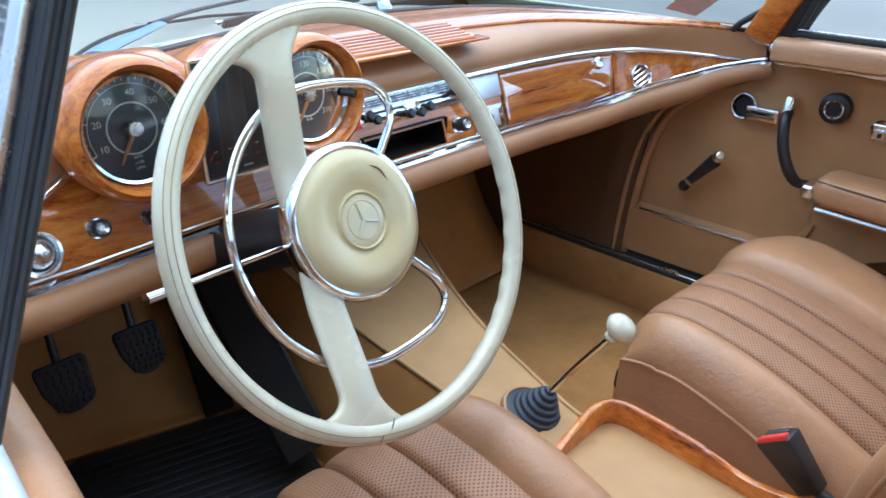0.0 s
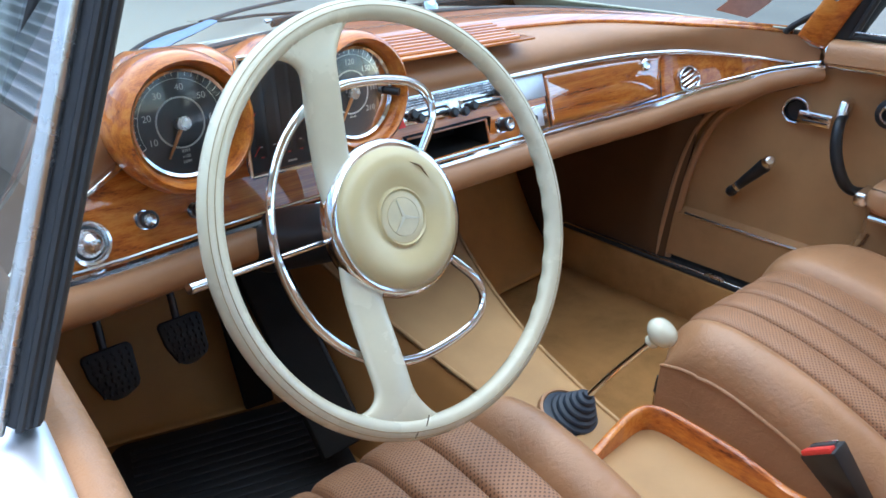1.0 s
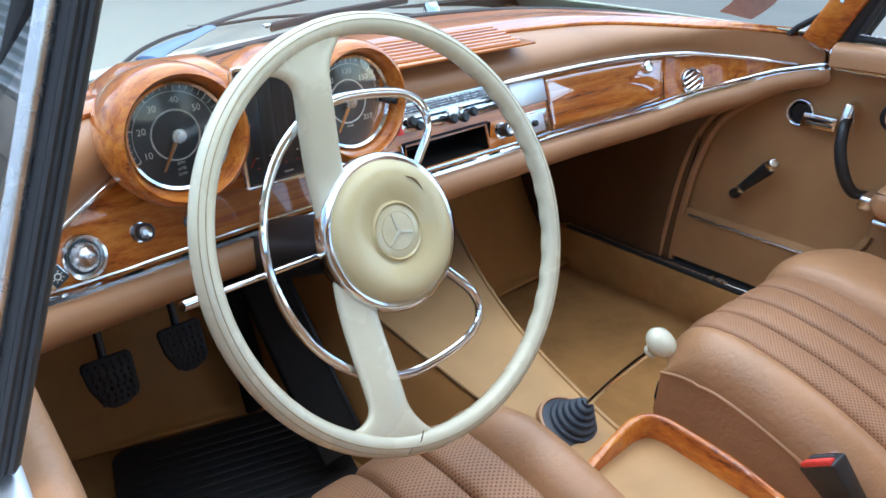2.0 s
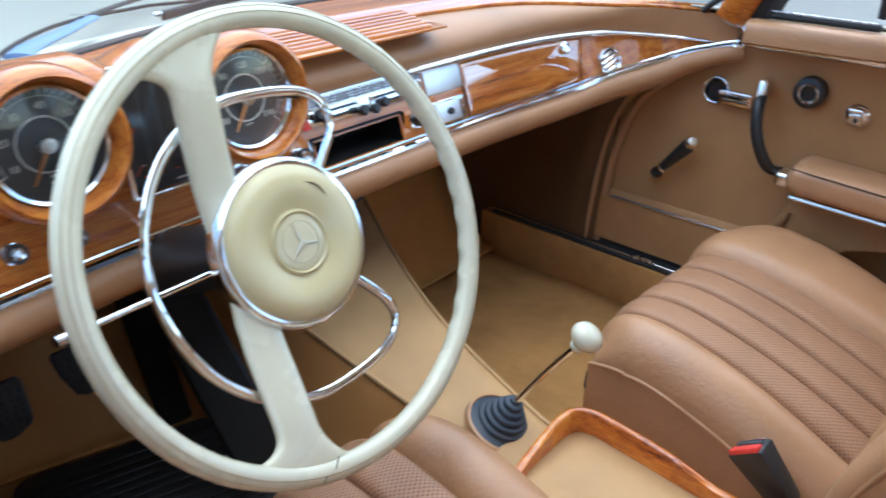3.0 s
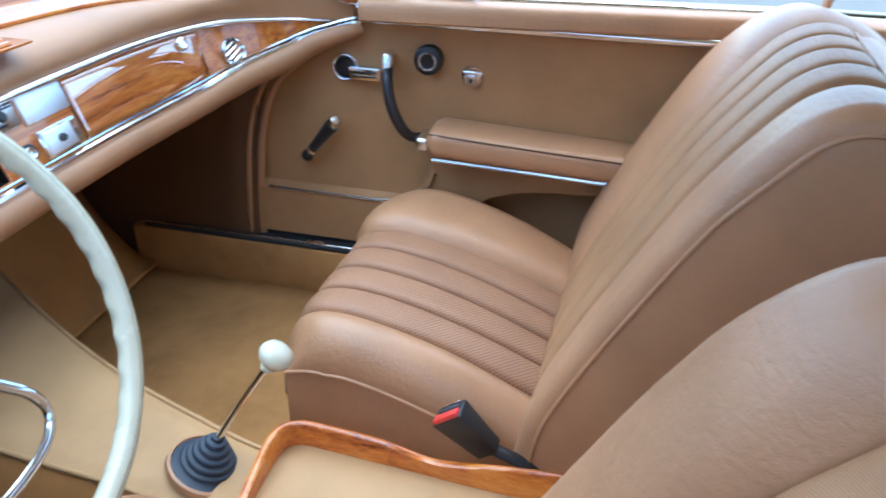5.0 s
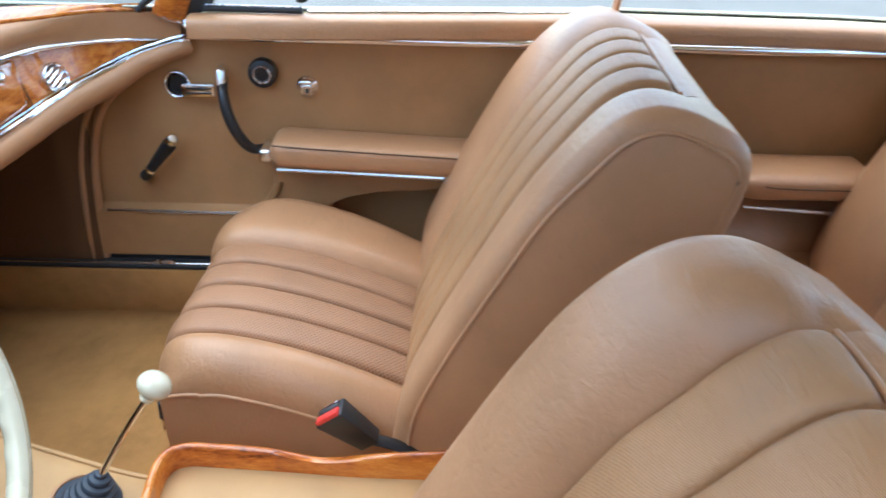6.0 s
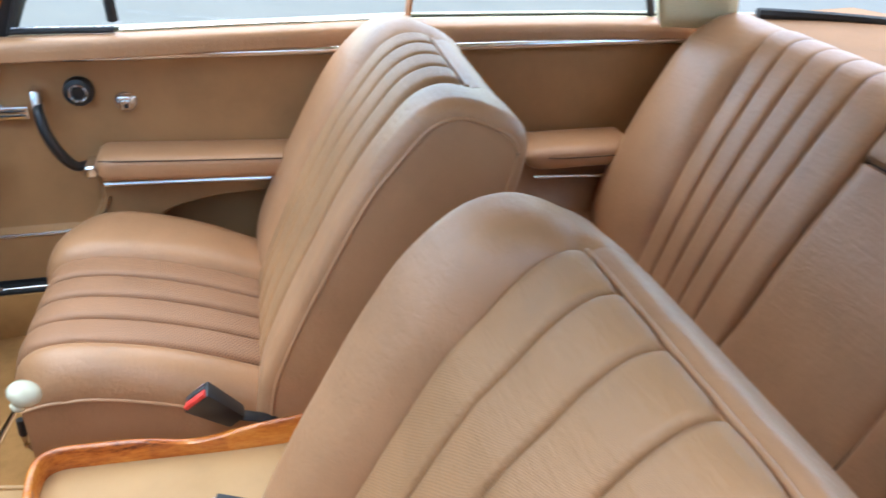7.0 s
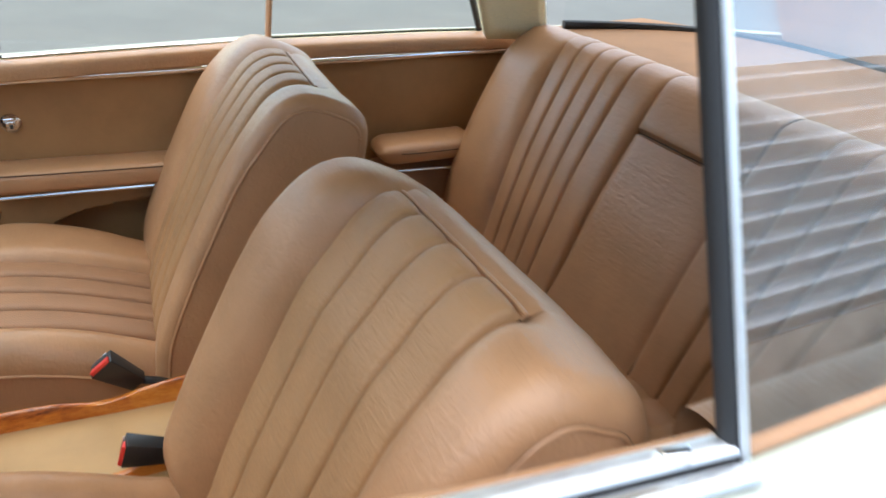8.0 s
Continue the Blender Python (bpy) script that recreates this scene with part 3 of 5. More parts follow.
def quarter(name, s):
    q = thing(name, (s * 0.68, -1.1, 0.5), "tan padded rear side panel with a small armrest", "side panel", kind="structure")
    part("lining", sheet(lambda u, v: (s * side_x(-0.785 - 0.9 * u), -0.785 - 0.9 * u, 0.445 + 0.5 * v), 40, 10, uv=(0.9, 0.5)), DOOR_HIDE, q)
    sill_parts(q, s, -0.795, -1.62, False)
    part("belt_trim", tube(lambda t: Vector((s * (side_x(-0.785 - 0.75 * t) - 0.022), -0.785 - 0.75 * t, ZB + 0.003)), 0.0095, 20, 14), CHROME, q, "thin chrome belt trim")

    def f(u, v):
        y = -1.02 - 0.26 * u
        g = min(1.0, math.sqrt(max(0.0, 1 - max(0.0, 1 - u / 0.2) ** 2)) + 0.02)
        t = v * 2 * math.pi
        c, w = math.cos(t), math.sin(t)
        x = 0.64 + 0.065 * math.copysign(abs(c) ** 0.5, -c) * (0.5 + 0.5 * g)
        return (s * x, y, 0.699 + 0.028 * math.copysign(abs(w) ** 0.6, w) * g)
    rest = part("armrest", sheet(f, 40, 32, loop_v=True), LEATHER, q, "small padded tan leather armrest")
    part("armrest_seam", tube(spline([(s * 0.605, -1.03, 0.708), (s * 0.572, -1.09, 0.707), (s * 0.572, -1.27, 0.704)]), 0.0016, 20, 6), SHADE_STITCH_HIDE, rest, "dark line along the sewn seam")
    part("armrest_trim", tube(straight((s * 0.6, -1.05, 0.653), (s * 0.585, -1.27, 0.648)), 0.0045, 8, 8), BRIGHT, q, "thin chrome strip")
    part("wheel_arch", sheet(lambda u, v: (s * (0.57 + 0.13 * v * v), -1.03 - 0.3 * u, 0.655 - 0.22 * (1 - v)), 10, 10), LEATHER, q)
    return q


quarter("wall_quarter", 1)
quarter("wall_quarter_2", -1)

# outer body, closing the place
for s in (-1, 1):
    body = thing("wall_body_side", (s * 0.82, 0, 0), "pale grey-green painted car body side", "car body", kind="structure")
    outer = spline([(0.016, 0, 0.974), (0.05, 0, 0.966), (0.095, 0, 0.92), (0.13, 0, 0.75), (0.14, 0, 0.6), (0.12, 0, 0.4), (0.08, 0, 0.2)])
    def flank(u, v, s=s, outer=outer):
        y = 2.45 - 5.15 * u
        tuck = 0.1 * smooth(1.7, 2.45, y) ** 2 + 0.1 * smooth(-1.9, -2.7, y) ** 2
        fall = 0.05 * smooth(0.3, 2.45, y) + 0.06 * smooth(-1.6, -2.7, y)
        return (s * (outer(v).x + outer_x(y) - tuck), y, outer(v).z - fall * (1 - v))
    part("body_panel", sheet(flank, 90, 24), PAINT, body, solid=0.004)
    part("lower_skirt", block((0.06, 4.7, 0.22), pose(s * 0.74, -0.12, 0.11), 0.01), RUBBER, body)


for y, bulge in ((2.4, 0.08), (-2.66, -0.08)):
    tagged(part("wall_body_end", sheet(lambda u, v: (-0.76 + 1.52 * u, y + bulge * math.sin(math.pi * min(1.0, v + 0.15)) * (1 - abs(2 * u - 1) ** 3), 0.2 + 0.69 * v), 24, 12), PAINT, label="pale grey-green painted end of the car body", solid=0.004, kind="structure"), category="car body")


def hood_f(u, v):
    x = -0.82 + 1.64 * u
    q = abs(x / 0.82)
    y0 = max(0.12, shield_y(min(abs(x), 0.69)) + 0.03)
    y = y0 + (2.43 - y0) * v
    return (x, y, 0.962 - 0.03 * v - 0.16 * max(0.0, v - 0.5) ** 2 - 0.05 * q ** 4 + 0.012 * math.exp(-((x - 0) / 0.25) ** 2) * (1 - v))


hood = thing("car_hood", (0, 1.2, 0.9), "pale grey-green painted bonnet ahead of the windscreen", "bonnet", kind="structure")
part("bonnet_panel", sheet(hood_f, 60, 40), PAINT, hood, solid=0.004)
for s in (-1, 1):
    part("bonnet_gap", tube(spline([(s * 0.36, 0.49, 0.968), (s * 0.335, 0.54, 0.97), (s * 0.25, 0.64, 0.975), (s * 0.145, 0.713, 0.978), (0.0, 0.745, 0.979)]), 0.003, 40, 6), RUBBER, hood)

# roof
def roof_f(u, v, drop=0.0):
    x = -0.6 + 1.2 * u
    q = abs(x / 0.6)
    y = -0.28 - 1.2 * v
    return (x * (1 - 0.06 * v), y - 0.02 * q * q + 0.1 * (1 - v) * (0.3 - q * q * 0.6), 1.41 + 0.045 * math.sin(math.pi * (0.15 + 0.75 * v)) - 0.045 * q ** 4 - drop)


roof = thing("ceiling", (0, -0.9, 1.35), "cream cloth headlining under a painted steel roof", "roof lining", kind="structure")
part("headlining", sheet(lambda u, v: roof_f(u, v, 0.02), 24, 24), CREAM, roof)
part("roof_panel", sheet(roof_f, 24, 24), PAINT, roof, solid=0.004)

for sd in (-1, 1):
    part("cant_rail", tube(spline([(sd * 0.59, -0.2, 1.375), (sd * 0.605, -0.5, 1.385), (sd * 0.605, -0.9, 1.385), (sd * 0.59, -1.3, 1.375), (sd * 0.54, -1.5, 1.36)]), 0.03, 30, 10), CREAM, roof, "cream-covered rail over the windows")

# windscreen and pillars
def screen_f(u, v):
    x = spread(u, 0.684)
    b = Vector((x, shield_y(x) + 0.005, 0.984 - 0.016 * abs(x / 0.684) ** 4))
    xt = x * 0.86
    t = Vector((xt, -0.26 + 0.1 * (1 - abs(x / 0.695) ** 2), 1.41 - 0.04 * abs(x / 0.695) ** 4))
    p = b.lerp(t, v)
    p.y += 0.03 * math.sin(math.pi * v) - 0.036 * smooth(0.6, 0.684, x) * smooth(0.0, 0.14, v)
    return p


screen = thing("window_1", (0, 0.5, 0.98), "curved windscreen in a black rubber seal", "windscreen", kind="structure")
part("pane", sheet(screen_f, 60, 16), SCREEN, screen)
part("screen_seal", tube(lambda t: screen_f(0.04 + 0.92 * t, 0.0) + Vector((0, 0.004, -0.001)), 0.009, 90, 8), RUBBER, screen, "black rubber seal")
part("screen_seal", tube(lambda t: screen_f(1.0, t), 0.006, 30, 8), RUBBER, screen, "black rubber side seal")
part("screen_sticker", sheet(lambda u, v: screen_f(0.913 + 0.038 * u - 0.012 * v, 0.062 - 0.02 * u + 0.16 * v) + Vector((-0.002, -0.004, 0)), 6, 4), STICKER, screen, "faded red-brown paper sticker on the glass")
for s in (-1, 1):
    post = thing("trim_a_pillar" if s > 0 else "trim_a_pillar_2", (s * 0.69, 0.02, 0.96), "glossy walnut-faced windscreen pillar", "pillar", kind="structure")
    tuck = 0.0 if s > 0 else 0.05
    inner = spline([(s * 0.68, 0.038, 0.968), (s * (0.66 - tuck * 0.8), 0.003, 1.028), (s * (0.637 - tuck), -0.066, 1.14), (s * (0.595 - tuck), -0.25, 1.385)])
    outer = spline([(s * 0.69, -0.008, 0.949), (s * (0.672 - tuck * 0.8), -0.05, 1.033), (s * (0.65 - tuck), -0.118, 1.14), (s * (0.6 - tuck), -0.3, 1.385)])
    part("pillar_veneer", sheet(lambda u, v, s=s, a=inner, b=outer: a(v).lerp(b(v), u) + Vector((-s * 0.008 * math.sin(math.pi * u), 0, 0)), 10, 30), VENEER_DEEP, post, solid=0.01)
    part("pillar_shell", tube(lambda t, s=s, a=inner, b=outer: a(t).lerp(b(t), 0.5) + Vector((s * (0.026 - tuck * 0.5), 0.006, 0)), 0.026 - tuck * 0.2, 24, 10), PAINT, post)
    part("pillar_rubber", sheet(lambda u, v, s=s, b=outer: b(v) + Vector((s * (0.004 + 0.012 * u - 0.004 * math.sin(math.pi * u)), 0.003 - 0.042 * u, 0.004)), 8, 30), RUBBER, post, "black rubber door seal", solid=0.012)
    part("pillar_screw", lathe([(0.0, 0.003), (0.003, 0.0025), (0.0045, 0.0)], facing(inner(0.36).lerp(outer(0.36), 0.4) + Vector((-s * 0.013, 0, 0)), (-s, -0.2, 0.3)), 14), CHROME, post, "small chrome screw head")
    part("corner_cap", lathe([(0.0, 0.012), (0.008, 0.01), (0.011, 0.0)], facing((s * 0.692, -0.016, 0.946), (-s, -0.3, 0.3)), 16), CHROME, post, "small chrome corner cap")
    part("pillar_seal", tube(spline([(s * 0.704, -0.014, 0.945), (s * 0.708, -0.008, 0.924), (s * 0.71, 0.024, 0.88), (s * 0.714, 0.07, 0.856)]), lambda t: 0.005 - 0.003 * t, 20, 8), RUBBER, post, "black door seal")


# side windows: glass leans in by 20 degrees
def lean(z, x0, slope):
    return x0 - (z - ZS) * slope


def side_window(name, s, x0, y0, y1, label, front=0.0, rear=0.0, plan=side_x, mat=GLASS, slope=0.38):
    w = thing(name, (s * x0, (y0 + y1) / 2, ZS), label, "car window", kind="structure")
    top = 0.385

    def f(u, v):
        z = ZS - 0.01 + top * v
        ya, yb = y0 + front * v, y1 + rear * v
        y = ya + (yb - ya) * u
        return (s * (lean(z, x0, slope) + plan(y) - plan(y0)), y, z)
    part("pane", sheet(f, 16, 12), mat, w)
    return w, f


for s in (-1, 1):
    vent, f = side_window("window_2" if s > 0 else "window_3", s, 0.68, -0.05 if s > 0 else -0.005, -0.222 if s > 0 else -0.218, "small hinged vent window in a chrome and rubber frame", front=-0.16 if s > 0 else -0.19, slope=0.22 if s > 0 else 0.38, mat=GLASS if s > 0 else VENT_GLASS)
    part("vent_post", tube(lambda t, f=f: Vector(f(1.0, 0.055 + 0.945 * t)), 0.0092, 14, 10, flat=0.9), RUBBER, vent, "black rubber-faced vent post")
    part("post_chrome", tube(lambda t, f=f, s=s: Vector(f(1.0, 0.055 + 0.945 * t)) + Vector((s * 0.0105, -0.003, 0.0)), 0.0038, 14, 12), SATIN, vent, "bright chrome post edge")
    for k in (-1, 1):
        part("post_ridge", tube(lambda t, f=f, k=k, s=s: Vector(f(1.0, 0.055 + 0.945 * t)) + Vector((-s * 0.003 * k, -0.0085, 0)), 0.0016, 14, 6), RUBBER, vent)
    part("vent_frame", tube(lambda t, f=f: Vector(f(t, 0.01)), 0.006, 14, 8), RUBBER, vent, "black rubber lower frame")
    part("vent_frame", tube(lambda t, f=f: Vector(f(0.0, t)), 0.006, 14, 8), RUBBER, vent, "black rubber front frame")
    part("frame_bead", tube(lambda t, f=f, s=s: Vector(f(t, 0.03)) + Vector((-s * 0.0055, 0, 0)), 0.0011, 14, 8), SATIN, vent, "thin metal bead along the frame")
    qw, f = side_window("window_4" if s > 0 else "window_5", s, 0.757, -0.79, -1.355 if s > 0 else -1.72, "raised frameless rear quarter window", rear=0.19, plan=outer_x, mat=GLASS if s > 0 else QUARTER_GLASS)
    # Passenger side: leather colour replaces the tan mirrored in the chrome edge.
    part("glass_edge", tube(lambda t, f=f: Vector(f(0.0, t)), 0.0075, 14, 10, flat=1.4), LEATHER if s > 0 else RUBBER, qw, "glass edge strip coloured tan for the reflection in its chrome" if s > 0 else "dark sealing strip on the glass edge")
    part("edge_chrome", tube(lambda t, f=f, s=s: Vector(f(0.0, t)) + Vector((s * 0.012, -0.006, 0)), 0.0042, 14, 8), ALLOY, qw, "bright metal edge of the glass")
    part("rear_seal", tube(lambda t, f=f: Vector(f(1.0, t)), 0.009, 14, 8), RUBBER, qw, "black rubber seal")
side_window("window_6", 1, 0.725, -0.23, -0.775, "raised clear door window")

# rear pillars, shelf and rear window
for s in (-1, 1):
    cp = thing("trim_c_pillar", (s * 0.62, -1.45, ZS), "cream-lined rear roof pillar", "pillar", kind="structure")

    def cp_f(u, v, s=s):
        y = -1.33 - 0.16 * u + (0.2 - 0.02 * u) * v
        z = ZS - 0.01 + 0.42 * v
        return (s * (0.655 - 0.05 * u - (z - ZS) * 0.36 + 0.012 * math.sin(math.pi * u)), y, z)
    part("pillar_lining", sheet(cp_f, 8, 12), CREAM, cp, solid=0.03)
shelf = thing("parcel_shelf", (0, -1.7, 0.98), "tan leather parcel shelf behind the rear seat", "shelf", kind="structure")
part("shelf_board", sheet(lambda u, v: (-0.63 + 1.26 * u, -1.47 - (0.5 - 0.16 * abs(2 * u - 1) ** 2.5) * v, 0.985 + 0.014 * v), 24, 8), SHELF_HIDE, shelf, solid=0.015)


def rear_f(u, v):
    q = 2 * u - 1
    b = Vector((0.6 * q, -1.98 + 0.17 * abs(q) ** 2.5 + 0.28 * abs(q) ** 6, 1.005))
    t = Vector((0.52 * q, -1.5 + 0.04 * q * q, 1.42 - 0.03 * q * q))
    return b.lerp(t, v)


rw = thing("window_7", (0, -1.9, 1.0), "curved rear window in a black rubber seal", "rear window", kind="structure")
part("pane", sheet(rear_f, 30, 10), REAR_GLASS, rw)
part("rear_seal", tube(lambda t: rear_f(t, 0.0), 0.012, 50, 8), RUBBER, rw, "black rubber seal")
tagged(part("wall_boot_lid", sheet(lambda u, v: (-0.8 + 1.6 * u, -1.9 - 0.79 * v, 0.985 - 0.09 * v - 0.06 * abs(2 * u - 1) ** 4), 20, 12), PAINT, label="pale painted boot lid", solid=0.004, kind="structure"), category="car body")
tagged(part("wall_rear_bulkhead", block((1.36, 0.02, 0.66), pose(0, -1.58, 0.65), 0.002), CARPET, label="tan carpeted bulkhead behind the rear seat", kind="structure"), category="wall")

# painted deck beside the rear window
for s in (-1, 1):
    tagged(part("wall_rear_deck", sheet(lambda u, v, s=s: (s * (0.5 + (outer_x(-1.64 - 0.3 * v) - 0.47) * u), -1.64 - 0.3 * v, 0.964 + 0.004 * v), 8, 8), PAINT, label="pale painted deck beside the rear window", solid=0.004, kind="structure"), category="car body")

# wiper and cowl fittings
wiper = thing("windscreen_wiper", (-0.33, 0.55, 0.98), "wiper arm tinted blue for reflected sky, with a black blade", "wiper")
part("wiper_pivot", lathe([(0.0, 0.03), (0.012, 0.028), (0.016, 0.018), (0.018, 0.0)], facing((-0.318, 0.463, 0.965), (0, 0.2, 1)), 20), CHROME, wiper, "domed chrome pivot")
part("wiper_arm", tube(spline([(-0.318, 0.466, 0.993), (-0.293, 0.488, 0.998), (-0.235, 0.533, 1.0), (-0.16, 0.603, 1.0)]), lambda t: 0.019 - 0.009 * t, 30, 10, flat=0.3), WIPER, wiper, "broad flat wiper arm tinted blue for reflected sky")
part("wiper_rod", tube(spline([(-0.175, 0.606, 1.0), (-0.05, 0.69, 1.0), (0.12, 0.76, 1.002)]), 0.0055, 20, 8, flat=0.6), RUBBER, wiper, "thin dark wiper rod")
wiper_b = thing("windscreen_wiper", (0.2, 0.66, 0.98), "black wiper blade resting at the foot of the windscreen", "wiper")
part("wiper_blade", tube(spline([(-0.06, 0.592, 0.99), (0.08, 0.635, 0.992), (0.3, 0.675, 0.994)]), 0.005, 30, 8, flat=1.5), RUBBER, wiper_b, "thin black blade")
part("blade_end", block((0.02, 0.008, 0.008), pose(-0.066, 0.592, 0.993, 0, 0, 18), 0.002), CHROME, wiper_b)
part("wiper_pivot", lathe([(0.0, 0.03), (0.012, 0.028), (0.016, 0.018), (0.018, 0.0)], facing((0.32, 0.62, 0.965), (0, 0.2, 1)), 20), CHROME, wiper_b)
nozzle = thing("washer_nozzle", (-0.05, 0.66, 0.97), "tiny chrome washer nozzle on the scuttle", "nozzle")
part("nozzle_body", lathe([(0.0, 0.016), (0.005, 0.015), (0.007, 0.008), (0.009, 0.0)], facing((-0.05, 0.67, 0.968), (0, 0, 1)), 14), CHROME, nozzle)

# ---- dashboard ----
dash = thing("dashboard", (0, 0.25, 0.8), "walnut-veneered dashboard with tan leather pads and chrome strips", "dashboard")
HALF = 0.697


def veneer_f(u, v):
    x = spread(u, HALF)
    a, b = low_z(x), high_z(x)
    b = max(b, a + 0.001)
    return (x, fascia_y(x, a + (b - a) * v), a + (b - a) * v)


face_bm = sheet(veneer_f, 320, 26)
bmesh.ops.delete(face_bm, geom=[f for f in face_bm.faces if -0.059 < f.calc_center_median().x < 0.106 and 0.833 < f.calc_center_median().z < 0.87], context="FACES")
part("veneer_face", face_bm, VENEER, dash, "glossy orange-brown walnut veneer")


def lid_f(u, v):
    x = 0.2575 + 0.2865 * u
    a, b = low_z(x) + 0.0125, high_z(x) - 0.0045
    x += 0.018 * (v - 0.5) * u
    z = a + (b - a) * v
    return (x, fascia_y(x, z) - 0.0022, z)


part("glovebox_lid", sheet(lid_f, 40, 8), VENEER_LID, dash, "polished walnut glovebox lid", solid=0.002)


def roll_c(s, dz=-0.024):
    x = spread(s, HALF + 0.008)
    xx = min(max(x, -HALF), HALF)
    return Vector((x, face_y(xx) + 0.004 - 0.02 * smooth(0.675, 0.697, abs(xx)), low_z(xx) + dz * (1 - 0.5 * smooth(0.66, 0.7, abs(xx)) if dz < 0 else 1)))


part("lower_roll", tube(roll_c, lambda t: 0.023 - 0.011 * smooth(0.74, 1.0, abs(2 * t - 1)), 160, 16), DASH_HIDE, dash, "rounded tan leather lower roll")
part("lower_strip", tube(lambda t: roll_c(t, 0.001) + Vector((0, -0.006, 0)), 0.0055, 140, 8, flat=1.1), CHROME, dash, "chrome strip below the veneer")
part("lower_strip", tube(lambda t: roll_c(t, 0.010) + Vector((0, -0.002, 0)), 0.0022, 140, 6), CHROME, dash, "thin chrome bead")


def upper_strip(s):
    x = 0.14 + (HALF - 0.14) * s
    return Vector((x, fascia_y(x, high_z(x)) - 0.004, high_z(x) + 0.001))


part("upper_strip", tube(upper_strip, lambda t: 0.0075 - 0.003 * smooth(0.8, 1.0, t), 60, 12, flat=0.8), CHROME, dash, "chrome strip above the veneer")
part("upper_strip", tube(lambda t: Vector((-0.452 - 0.15 * t, fascia_y(-0.452 - 0.15 * t, high_z(-0.452 - 0.15 * t)) - 0.004, high_z(-0.452 - 0.15 * t) + 0.002)), lambda t: 0.0075 - 0.0055 * t, 40, 10, flat=0.7), CHROME, dash, "tapering chrome strip by the door")


def pad_f(u, v):
    x = spread(u, HALF)
    a = Vector((x, fascia_y(x, high_z(x)) - 0.002, high_z(x) + 0.003))
    x2 = x * (0.985 + 0.012 * smooth(0.6, 0.697, abs(x)))
    b = Vector((x2, max(pad_y(x2) + 0.012 * smooth(0.69, 0.5, abs(x)), a.y + 0.004), 0.978 - 0.012 * smooth(0.4, 0.69, abs(x))))
    t = v * math.pi / 2
    p = Vector((a.x + (b.x - a.x) * v, a.y + (b.y - a.y) * (1 - math.cos(t)), a.z + (b.z - a.z) * math.sin(t)))
    p.y -= 0.012 * math.sin(math.pi * v) * (1 - smooth(0.55, 0.69, abs(x))) + 0.045 * smooth(0.675, 0.697, abs(x))
    return p


part("upper_pad", sheet(pad_f, 140, 20, uv=(1.4, 0.15)), DASH_HIDE, dash, "padded tan leather crash pad")


def top_f(u, v):
    x = spread(u, HALF)
    x2 = x * (0.985 + 0.012 * smooth(0.6, 0.697, abs(x)))
    a = Vector((x2, max(pad_y(x2) + 0.012 * smooth(0.69, 0.5, abs(x)), face_y(x) + 0.04), 0.9785 - 0.012 * smooth(0.4, 0.69, abs(x))))
    b = Vector((x, max(shield_y(x), a.y + 0.002), 0.986 - 0.008 * smooth(0.4, 0.69, abs(x))))
    p = a.lerp(b, v)
    p.z += 0.006 * math.sin(math.pi * min(1, v * 1.3))
    return p


part("top_veneer", sheet(top_f, 140, 10), VENEER, dash, "glossy walnut capping below the windscreen")
part("top_bead", tube(lambda t: Vector(top_f(t, 0.0)) + Vector((0, 0.002, 0.002)), 0.004, 120, 8), VENEER, dash)
# Black underside puts more of the footwell's shade into colour.
part("underside", sheet(lambda u, v: (spread(u, HALF), face_y(spread(u, HALF)) + 0.005 + (0.73 - face_y(spread(u, HALF))) * v, low_z(spread(u, HALF)) - 0.035 - 0.01 * v), 40, 4), FELT, dash)
# slatted vent in the top
for k in range(7):
    y0 = 0.272 + 0.0155 * k
    part("vent_slat", tube(straight((-0.09 + 0.008 * k, y0 + 0.008, 0.9845 + 0.0008 * k), (0.185 + 0.006 * k, y0, 0.9845 + 0.0008 * k)), 0.0048, 2, 8, flat=0.8), VENEER, dash, "slim walnut vent slat")
part("vent_bed", block((0.3, 0.12, 0.004), pose(0.065, 0.322, 0.981), 0.001), VENEER, dash)


# instrument binnacle
def nacelle_f(u, v):
    x = -0.435 + 0.3 * u
    q = abs(2 * u - 1)
    top = 1.02 - 0.02 * smooth(0.3, 0.0, abs(2 * u - 1)) - 0.05 * smooth(0.8, 1.0, q)
    pr = spline([(0, 0.238, 0.885), (0, 0.234, 0.93), (0, 0.238, 0.985), (0, 0.262, top), (0, 0.33, top + 0.004), (0, 0.43, 0.982)])(v)
    return (x, pr.y + 0.05 * smooth(0.8, 1.0, q) * (1 - v), pr.z)


part("binnacle", sheet(nacelle_f, 50, 30), VENEER_HOUSING, dash, "glossy walnut instrument housing")
TACH, SPEED = Vector((-0.397, 0.222, 0.966)), Vector((-0.176, 0.222, 0.963))
AXIS = Vector((0, -1, 0.1)).normalized()


